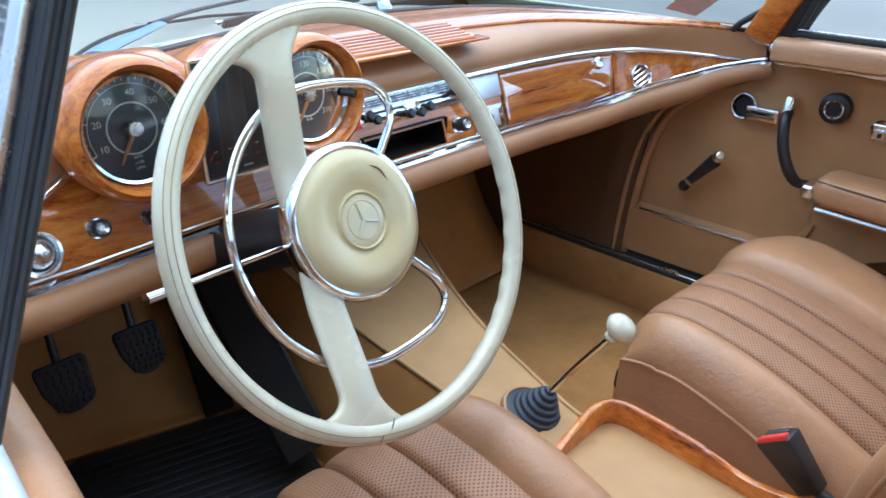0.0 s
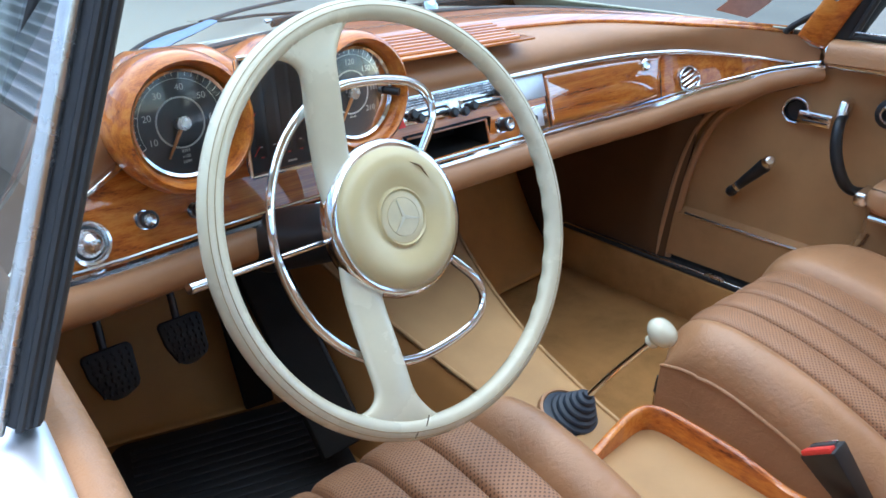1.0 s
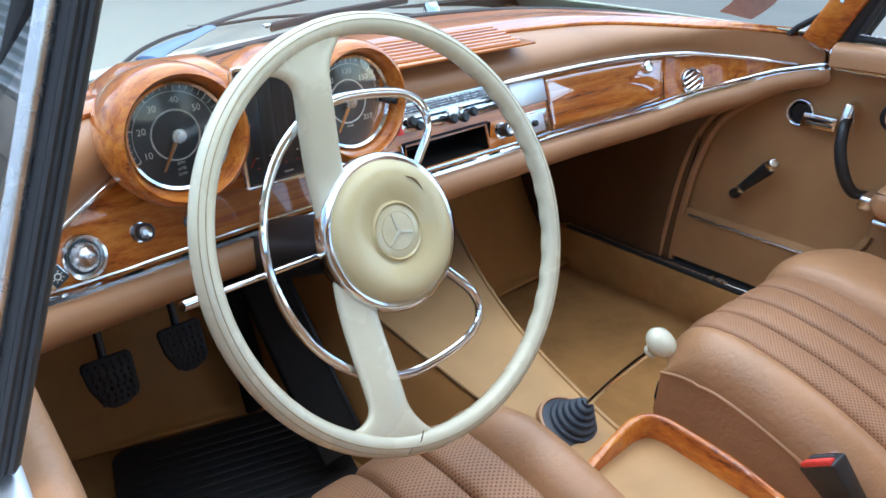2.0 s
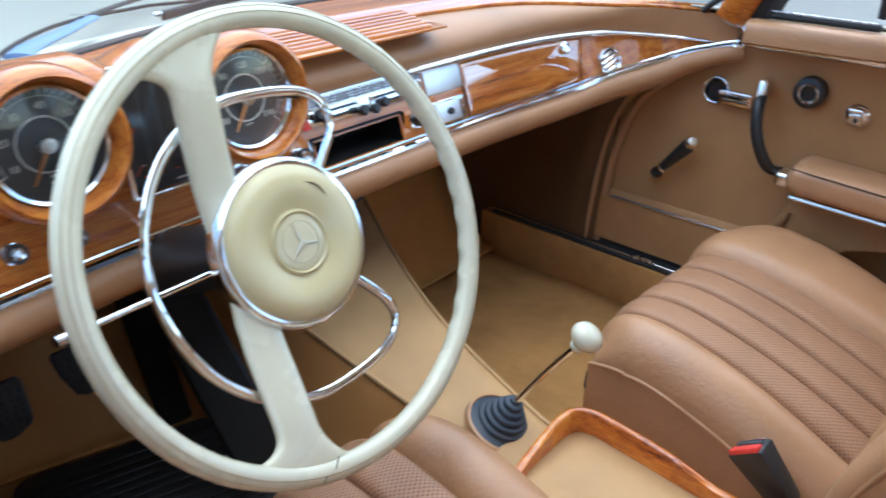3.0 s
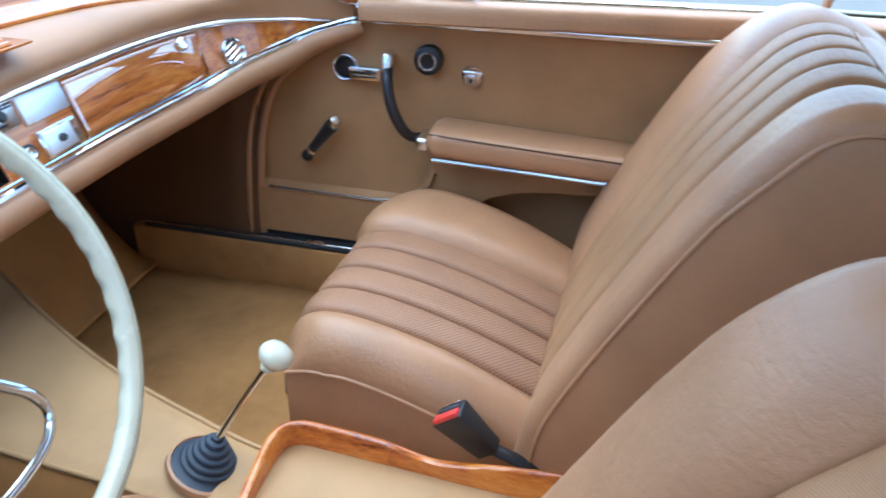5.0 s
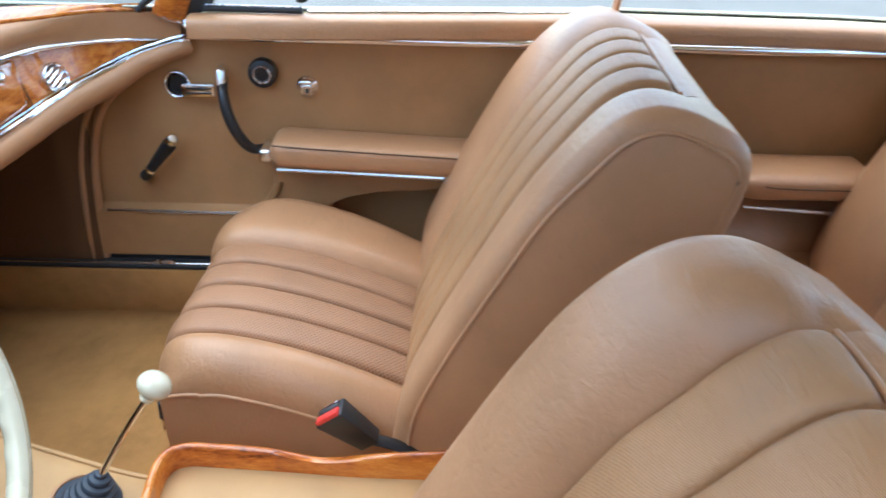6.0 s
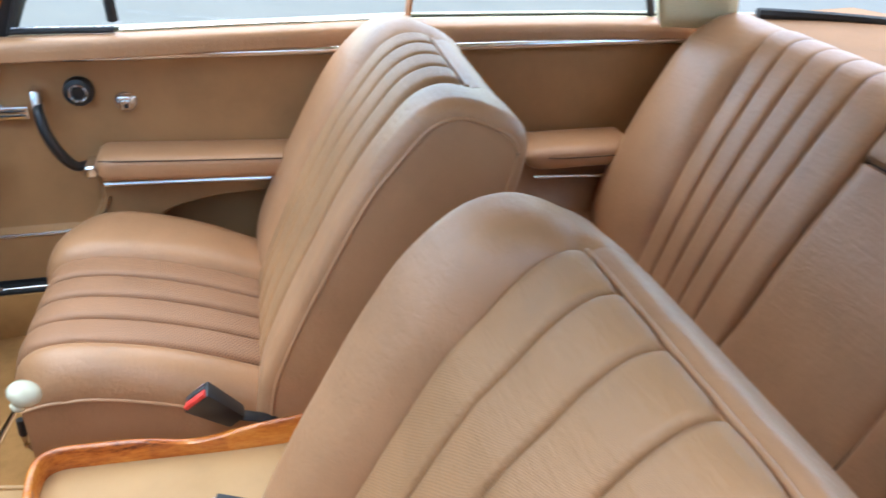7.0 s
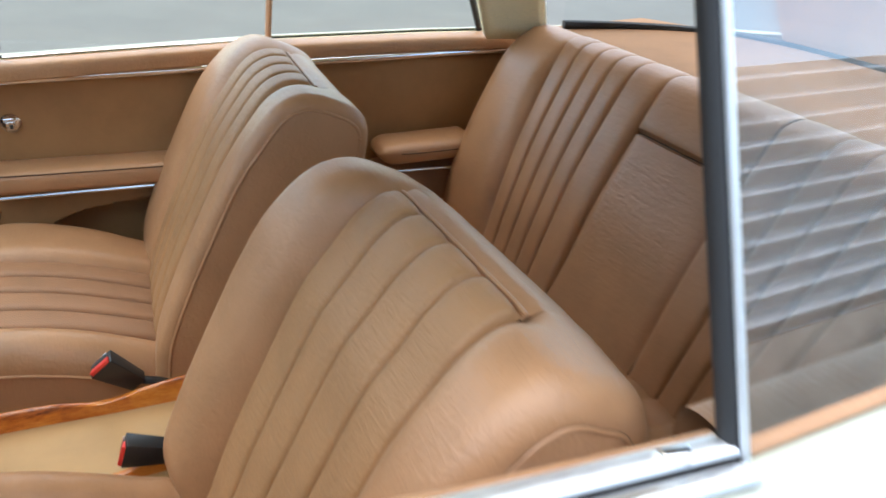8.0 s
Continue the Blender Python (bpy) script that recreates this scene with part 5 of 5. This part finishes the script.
part("boot_flange", lathe([(0.058, 0.0), (0.062, 0.008), (0.067, 0.006), (0.069, -0.004)], MB, 40), LEATHER, gear, "tan leather welt round the gaiter")
K0, K1 = MB @ Vector((0, 0, 0.06)), Vector((0.028, -0.118, 0.68))
part("lever_rod", tube(spline([K0, K0.lerp(K1, 0.5) + Vector((0, 0.004, -0.003)), K1]), lambda t: 0.0048 - 0.001 * t, 16, 10), CHROME, gear, "slim chrome lever")
part("lever_knob", lathe([(0.0, 0.028), (0.01, 0.0275), (0.017, 0.024), (0.0205, 0.018), (0.021, 0.0135), (0.0185, 0.008), (0.012, 0.003), (0.0085, -0.002), (0.0095, -0.006), (0.008, -0.009), (0.0, -0.009)], facing(K1, K1 - K0), 32), IVORY, gear, "mushroom-shaped ivory knob")

# ---- console tray ----
tray = thing("console_tray", (0, -0.33, 0.51), "wavy walnut-edged tray lined with tan leather", "tray")


def tray_path(s):
    return spline([(-0.104, -0.62, 0), (-0.104, -0.45, 0), (-0.104, -0.3, 0), (-0.104, -0.16, 0), (-0.098, -0.118, 0), (-0.07, -0.107, 0), (0.0, -0.105, 0), (0.046, -0.108, 0), (0.064, -0.13, 0), (0.063, -0.18, 0), (0.056, -0.28, 0), (0.048, -0.4, 0), (0.045, -0.62, 0)])(s)


def tray_top(x, y):
    return 0.556 - 0.022 * smooth(0.03, -0.09, x) - 0.012 * math.exp(-((y + 0.31) / 0.05) ** 2) + 0.012 * smooth(-0.34, -0.5, y)


def tray_wall(u, v):
    p = tray_path(u)
    d = tray_path(min(u + 0.002, 1)) - tray_path(max(u - 0.002, 0))
    n = Vector((-d.y, d.x, 0)).normalized()
    q = [(-0.005, 0), (-0.005, 1), (0.0, 1.06), (0.006, 1), (0.005, 0)][int(round(v * 4))]
    z = 0.505 + (tray_top(p.x, p.y) - 0.505) * q[1]
    return p + n * q[0] + Vector((0, 0, z))


part("tray_rim", sheet(tray_wall, 120, 4), VENEER_DEEP, tray, "wavy glossy walnut rim", sharp=60)
part("tray_lining", sheet(lambda u, v: (tray_path(0.04 + 0.92 * u).x * (1 - v), tray_path(0.04 + 0.92 * u).y * (1 - v) + v * min(-0.2, tray_path(0.04 + 0.92 * u).y), 0.522), 80, 8, uv=(1, 0.1)), VINYL, tray, "flat tan leather lining")

lever = thing("seat_lever", (0.21, -0.08, 0.42), "small chrome seat lever with a black tip", "lever")
part("lever_bar", tube(spline([(0.226, -0.09, 0.42), (0.212, -0.062, 0.424), (0.206, -0.047, 0.44), (0.206, -0.046, 0.475)]), 0.005, 12, 8), CHROME, lever)
part("lever_tip", tube(straight((0.206, -0.046, 0.47), (0.208, -0.047, 0.498)), 0.0068, 3, 10), BLACK, lever, "black plastic tip")


# ---- front seats ----
def pleat(f, depth=0.015):
    """Relief of a stuffed pleat between two sewn seams at whole numbers of f."""
    f = f % 1.0
    return -0.36 * depth * abs(2 * f - 1) ** 4 - 1.3 * depth * math.exp(-min(f, 1 - f) / 0.028)


C_SEAM = [-0.174, -0.11, -0.047, 0.016, 0.08]


def stuffing(x):
    """Relief across a cushion: four narrow pleats between two broad bolsters."""
    if C_SEAM[0] <= x <= C_SEAM[4]:
        return pleat((x - C_SEAM[0]) / 0.0635)
    a = (C_SEAM[0] - x) if x < 0 else (x - C_SEAM[4])
    return -0.018 + 0.033 * (1 - math.exp(-a / 0.013))


CUSHION = spline([(0, -0.095, 0.37), (0, -0.082, 0.45), (0, -0.076, 0.52), (0, -0.083, 0.578), (0, -0.108, 0.614), (0, -0.16, 0.626), (0, -0.24, 0.616), (0, -0.33, 0.592), (0, -0.42, 0.559), (0, -0.52, 0.515)])


def cushion_pt(cx, x, s, way=1):
    p = CUSHION(s)
    d = CUSHION(min(s + 0.01, 1)) - CUSHION(max(s - 0.01, 0))
    n = Vector((0, -d.z, d.y)).normalized()
    if n.z < 0 and s > 0.4:
        n = -n
    if s <= 0.4 and n.y < 0:
        n = -n
    a = abs(x)
    drop, edge = 0.012 * smooth(0.72, 0.95, s) * smooth(0.12, 0.26, a), 0.0
    if a > 0.205:
        q = min(1.0, (a - 0.205) / 0.055)
        edge = (0.064 if s > 0.5 else max(0.0, 0.064 - (0.626 - p.z))) * (1 - math.sqrt(max(0.0, 1 - q * q)))
    q = p + n * (stuffing(x * way) * smooth(0.1, 0.3, s) - drop) - Vector((0, 0, edge))
    round_off = (0.012 - 0.05 * smooth(0.13, 0.26, a) ** 1.5) * smooth(0.75, 0.4, s)
    return Vector((cx + x, q.y + round_off, q.z))


BACK = spline([(0, -0.425, 0.50), (0, -0.445, 0.58), (0, -0.485, 0.68), (0, -0.533, 0.78), (0, -0.585, 0.88), (0, -0.632, 0.95), (0, -0.675, 1.0), (0, -0.72, 1.018), (0, -0.765, 1.005),
               (0, -0.798, 0.97), (0, -0.797, 0.9), (0, -0.765, 0.8), (0, -0.725, 0.7), (0, -0.685, 0.6), (0, -0.655, 0.5)])
CROSS = 0.552


def dense(u):
    return 0.5 - 0.5 * math.cos(math.pi * u)


# sewn lines across the back, how deep the pleats sit between the bolsters, how the head roll falls off, the roundness of its edge, the swell of the bolsters, the extra depth behind, and at its foot
PASSENGER = ([-0.166, -0.1025, -0.039, 0.0245, 0.088], 0.0, (0.0, 0.02), 0.023, (0.008, 0.008), 0.022, 0.0)
DRIVER = ([-0.157, -0.0785, 0.0, 0.0785, 0.157], 0.022, (0.014, 0.014), 0.038, (0.01, 0.03), 0.012, 0.07)


def back_pt(cx, a, s, shape):
    """a: -1 to 1 across the pleats, then 1 to 2 round the bolster to the middle of the side; s: up the front, over the top and down the back."""
    seams, sunk, fall, edge, swell, deep, foot = shape
    p = BACK(s)
    p.y -= deep * smooth(0.5, 0.66, s) + foot * smooth(0.56, 0.85, s)
    zc = min(p.z, 0.9)
    c = Vector((0, -0.54 - deep / 2 - (zc - 0.5) * 0.46, zc))
    to = c - p
    T = to.length
    to.normalize()
    side = math.copysign(1.0, a)
    w = abs(a) - 1
    sink = sunk * (1 - 0.7 * smooth(0.42, CROSS, s)) * smooth(0.0, 0.08, s)
    fade = smooth(CROSS - 0.006, CROSS + 0.035, s)
    seam = -(0.015 + sink) * (1 - fade)
    bulge = (swell[0] if a < 0 else swell[1]) * smooth(0.0, 0.1, s) * (1 - smooth(0.3, CROSS + 0.02, s)) + 0.004 * smooth(0.3, 0.5, s) * smooth(0.75, 0.6, s)
    rr = min(edge, 0.8 * T)
    if w <= 0:
        x = (seams[0] + seams[4]) / 2 + a * (seams[4] - seams[0]) / 2
        end = smooth(CROSS - 0.014, CROSS, s)
        relief = (pleat((x - seams[0]) / (seams[1] - seams[0]), 0.011) - sink) * (1 - end) + 0.75 * seam * end
        drop = 0.0
    else:
        root, flat_x = abs(seams[4] if a > 0 else seams[0]), 0.286 - rr
        x = root + (flat_x - root) * min(1.0, w / 0.42)
        relief = seam + (bulge - seam) * (1 - math.exp(-(x - root) / 0.022)) / 0.96
        drop = 0.0
        if 0.42 < w < 0.76:
            t = (w - 0.42) / 0.34 * math.pi / 2
            x, drop = flat_x + rr * math.sin(t), rr * (1 - math.cos(t))
        elif w >= 0.76:
            k = (w - 0.76) / 0.24
            x, drop = 0.286 + 0.01 * math.sin(math.pi * min(k, 1) / 2) ** 0.8, rr + (T + relief - rr) * k
        x *= side
    crown = (fall[0] if x < 0 else fall[1]) * smooth(0.12, 0.28, abs(x)) * smooth(0.3, 0.48, s) * smooth(0.8, 0.6, s)
    q = p + to * (drop - relief + crown)
    return Vector((cx + x, q.y, q.z))


def front_seat(cx, label, shape, move=(0, 0), slide=(0, 0), way=1, turn=0.0):
    """move: the whole seat forward and up; slide: its cushion alone; way: -1 for the mirrored cushion; turn: how far it is swivelled, in degrees."""
    shift, slip = Vector((0, move[0], move[1])), Vector((0, move[0] + slide[0], move[1] + slide[1]))
    swivel = pose(cx, -0.45, 0, 0, 0, turn) @ pose(-cx, 0.45, 0)

    def cu(x, s):
        return swivel @ (cushion_pt(cx, x, s, way) + slip)

    def bk(a, s):
        return swivel @ (back_pt(cx, a, s, shape) + shift)
    seams = sorted(way * x for x in C_SEAM)
    seat = thing("front_seat", (cx, -0.3, FLOOR), label, "car seat", group="front seats")
    for s in (-1, 1):
        part("cushion_skirt", sheet(lambda u, v: cu(s * 0.26, u) * (1 - v) + v * Vector((cu(s * 0.262, u).x, cu(s * 0.26, u).y, 0.36)), 60, 6), LEATHER, seat, "plain tan leather skirt")
    for a, b in zip(seams, seams[1:]):
        part("seat_pleat", sheet(lambda u, v: cu(a + (b - a) * dense(u), v), 22, 70, uv=(b - a, 0.75)), PERFORATED, seat, "perforated tan leather pleat")
    for s in (-1, 1):
        part("seat_bolster", sheet(lambda u, v: cu((seams[0] + (-0.26 - seams[0]) * dense(u)) if s < 0 else (seams[4] + (0.26 - seams[4]) * dense(u)), v), 50, 70, uv=(0.1, 0.75)), LEATHER, seat, "smooth tan leather side bolster")
        part("seat_piping", tube(lambda t: cu(s * 0.26, 0.3 + 0.7 * t) + Vector((s * 0.001, 0, 0)), 0.003, 60, 8), LEATHER, seat, "tan leather piping")
    for a, b in ((-1.0, -0.5), (-0.5, 0.0), (0.0, 0.5), (0.5, 1.0)):
        part("back_pleat", sheet(lambda u, v: bk(a + (b - a) * dense(u), CROSS * v), 22, 100, uv=(0.157 * (b - a), 0.75)), PERFORATED_BACK, seat, "perforated tan leather pleat")
    part("back_panel", sheet(lambda u, v: bk(-1 + 2 * u, CROSS + (1 - CROSS) * v), 24, 70, uv=(0.31, 0.7)), LEATHER, seat, "smooth tan leather head roll and back")
    for s in (-1, 1):
        part("back_bolster", sheet(lambda u, v: bk(s * (1.0001 + 0.9998 * u), v), 70, 130, uv=(0.26, 1.4)), LEATHER, seat, "smooth tan leather side bolster")
        part("back_piping", tube(lambda t: bk(s * 1.76, 0.005 + 0.97 * t), 0.003, 120, 8), LEATHER, seat, "tan leather piping")
        # Thin dark tube draws the shadow line along the piping.
        part("side_seam_shade", tube(lambda t: bk(s * 1.742, 0.02 + 0.7 * t), 0.0006, 90, 6), SHADE_STITCH_HIDE, seat, "dark line shading the groove beside the piping")
    # Dark tubes laid in the pleat grooves stand for their shade.
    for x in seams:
        part("seam_line", tube(lambda t: cu(x, 0.3 + 0.7 * t) + Vector((0, 0.0006, 0.0012)), 0.002, 60, 6), SEAM_SHADE, seat, "dark line along the sewn seam")
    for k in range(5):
        part("seam_line", tube(lambda t: bk(min(max(-1 + 0.5 * k, -0.9999), 0.9999), 0.02 + (CROSS - 0.022) * t) + Vector((0, 0.0012, 0.0006)), 0.0018, 70, 6), SEAM_SHADE, seat, "dark line along the sewn seam")
    part("cross_seam", tube(lambda t: bk(-1 + 2 * t, CROSS + 0.004) + Vector((0, -0.001, 0.003)), 0.003, 40, 8), LEATHER, seat, "piped cross seam")
    part("seat_mount", block((0.44, 0.5, 0.05), pose(cx, -0.36, FLOOR + 0.027), 0.01), RUBBER, seat)
    return seat


front_seat(0.382, "tan leather front passenger seat with perforated pleats and piping", PASSENGER, move=(0.008, 0.006), slide=(0.004, -0.006), turn=-3.5)
front_seat(-0.394, "tan leather driver's seat with perforated pleats and piping", DRIVER, (0.028, -0.006), (0.07, 0.026), -1)

# ---- rear seat ----
RB = spline([(0, -1.17, 0.47), (0, -1.19, 0.55), (0, -1.225, 0.65), (0, -1.28, 0.78), (0, -1.345, 0.9), (0, -1.4, 0.985), (0, -1.44, 1.015), (0, -1.49, 1.012), (0, -1.53, 0.98)])
R_MID, R_HALF = -0.08, 0.145
R_SEAM = [0.145, 0.245, 0.31, 0.375, 0.44, 0.505]


def rear_pt(x, s):
    p = RB(s)
    d = RB(min(s + 0.01, 1)) - RB(max(s - 0.01, 0))
    n = Vector((0, -d.z, d.y)).normalized()
    if (n.y < 0 and s < 0.75) or (s >= 0.75 and n.z < 0):
        n = -n
    a = abs(x - R_MID)
    h = 0.0
    if a < R_SEAM[0]:
        h = -0.014 + 0.018 * (1 - math.exp(-(R_SEAM[0] - a) / 0.012))
        gap = 0.52
        h -= 0.022 * math.exp(-((s - gap) / 0.0055) ** 2) + 0.006 * smooth(gap, gap - 0.02, s)
    elif a < R_SEAM[1]:
        f = (a - R_SEAM[0]) / (R_SEAM[1] - R_SEAM[0])
        h = 0.002 + pleat(f, 0.018)
    elif a <= R_SEAM[5]:
        f = ((a - R_SEAM[1]) / 0.065) % 1.0
        h = pleat(f, 0.016)
    else:
        h = -0.02 + 0.041 * (1 - 0.8 * smooth(0.55, 0.8, s)) * (1 - math.exp(-(a - R_SEAM[5]) / 0.02))
    h *= smooth(0.06, 0.26, s) * (1 - 0.75 * smooth(0.5, 0.72, s))
    e = smooth(0.56, 0.705, abs(x))
    q = p + n * (h - 0.085 * e * e)
    # the pleats draw together towards the cushion
    tight = 0.22 * smooth(0.75, 0.0, s)
    off = a - R_HALF
    if off > 0:
        end = (0.705 - R_MID if x > R_MID else 0.705 + R_MID) - R_HALF
        last = R_SEAM[5] - R_HALF
        pull = tight * off if off < last else tight * last * max(0.0, (end - off) / max(end - last, 0.01))
        x -= math.copysign(pull, x - R_MID)
    return Vector((x, q.y - 0.03 * e, q.z - 0.055 * e * smooth(0.5, 0.8, s)))


rear = thing("rear_seat", (0, -1.25, FLOOR), "tan leather rear bench with pleated backs and a folded centre armrest", "car seat")
for s in (-1, 1):
    part("back_strip", sheet(lambda u, v: rear_pt(R_MID + s * (R_SEAM[0] + (R_SEAM[1] - R_SEAM[0]) * dense(u)), v), 20, 70, uv=(0.08, 0.7)), LEATHER, rear, "smooth leather strip beside the armrest")
    for a, b in zip(R_SEAM[1:], R_SEAM[2:]):
        part("back_pleat", sheet(lambda u, v: rear_pt(R_MID + s * (a + (b - a) * dense(u)), v), 18, 70, uv=(0.07, 0.7)), LEATHER, rear, "tan leather pleat")
    x_end = 0.705 if s > 0 else -0.705
    part("back_bolster", sheet(lambda u, v: rear_pt((R_MID + s * R_SEAM[5]) * (1 - u) + x_end * u, v), 30, 70, uv=(0.2, 0.7)), LEATHER, rear, "wide smooth outer bolster")
# Rear seam grooves and the armrest gap get their shade as dark tubes.
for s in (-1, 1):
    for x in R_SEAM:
        part("seam_line", tube(lambda t: rear_pt(R_MID + s * x, 0.12 + 0.7 * t) + Vector((0, 0.0012, 0.0006)), 0.0018, 60, 6), SEAM_SHADE, rear, "dark line along the sewn seam")
part("fold_line", tube(lambda t: rear_pt(R_MID - R_HALF + 2 * R_HALF * t, 0.52) + Vector((0, 0.0015, 0.0)), 0.0022, 24, 6), SEAM_SHADE, rear, "dark line shading the gap above the folded armrest")
part("centre_armrest", sheet(lambda u, v: rear_pt(R_MID - R_HALF + 2 * R_HALF * dense(u), 0.52 * v), 40, 70, uv=(0.31, 0.45)), LEATHER, rear, "folded leather centre armrest")
part("head_pad", sheet(lambda u, v: rear_pt(R_MID - R_HALF + 2 * R_HALF * dense(u), 0.52 + 0.48 * v), 40, 60, uv=(0.31, 0.3)), LEATHER, rear, "smooth leather pad above the armrest")
part("bench_cushion", sheet(lambda u, v: (-0.6 + 1.2 * u, -0.86 - 0.4 * v, 0.555 + 0.03 * math.sin(math.pi * min(1, v * 1.4)) - 0.0045 * abs(math.sin((u - 0.5) * 1.2 / 0.065 * math.pi)) ** 8 - 0.1 * max(0.0, 0.1 - v) * 8), 160, 30), LEATHER, rear, "pleated bench cushion")
part("bench_front", sheet(lambda u, v: (-0.6 + 1.2 * u, -0.85 - 0.02 * v, FLOOR + 0.19 * v), 4, 4), LEATHER, rear)


tab = thing("belt_guide", (-0.1, -1.145, 0.575), "small beige plastic belt guide on the rear cushion", "belt guide")
part("guide_loop", tube(spline([(-0.11, -1.145, 0.575), (-0.112, -1.14, 0.588), (-0.1, -1.138, 0.593), (-0.088, -1.14, 0.588), (-0.09, -1.145, 0.575)]), 0.0042, 24, 8, flat=0.7), CREAM, tab)
wire = thing("loose_cable", (0.0, 0.25, 0.772), "thin black cable hanging below the dashboard", "cable")
part("cable_run", tube(spline([(-0.06, 0.3, 0.785), (-0.02, 0.252, 0.768), (0.015, 0.248, 0.774), (0.04, 0.29, 0.785)]), 0.0022, 30, 8), BLACK, wire)

# ---- seat belt buckles ----
def buckle(at, way, root, label):
    b = thing("seat_belt_buckle", at, label, "seat belt buckle", group="seat belt buckles")
    m = facing(at, way, up=(1, -0.1, 0.1))
    shell = prism([(-0.0245, -0.0145), (0.0245, -0.0145), (0.0245, 0.0145), (-0.0245, 0.0145)], pose(0, 0, -0.08), 0.08, 0.0035)
    for v in shell.verts:
        k = 1.0 - 0.34 * smooth(-0.02, -0.08, v.co.z)
        v.co.x *= k
        v.co.y *= 1.0 - 0.2 * smooth(-0.02, -0.08, v.co.z)
    bmesh.ops.transform(shell, matrix=m, verts=shell.verts)
    body = part("buckle_body", shell, BLACK, b, "black plastic buckle body")
    part("release_button", block((0.04, 0.013, 0.007), m @ pose(0, -0.0068, 0.0008, -14, 0, 0), 0.002), RED, body, "bright red release button")
    part("tongue_slot", block((0.034, 0.0065, 0.003), m @ pose(0, 0.0052, 0.0006), 0.001), DIAL, body)
    part("slot_plate", block((0.036, 0.002, 0.003), m @ pose(0, 0.0102, 0.0014), 0.0006), CHROME, body, "thin bright metal edge of the slot")
    tail = m @ Vector((0, 0, -0.07))
    part("buckle_stalk", tube(spline([tail, tail.lerp(Vector(root), 0.5) + Vector((0, 0, 0.004)), root]), 0.011, 12, 10, flat=0.45), BLACK, b, "black webbing stalk")
    return b


buckle(Vector((0.083, -0.322, 0.602)), (-0.1, 0.66, 0.72), (0.095, -0.47, 0.5), "black seat belt buckle with a red button beside the passenger seat")
buckle(Vector((-0.105, -0.338, 0.568)), (0.05, 0.95, 0.3), (-0.12, -0.48, 0.53), "black seat belt buckle with a red button beside the driver's seat")
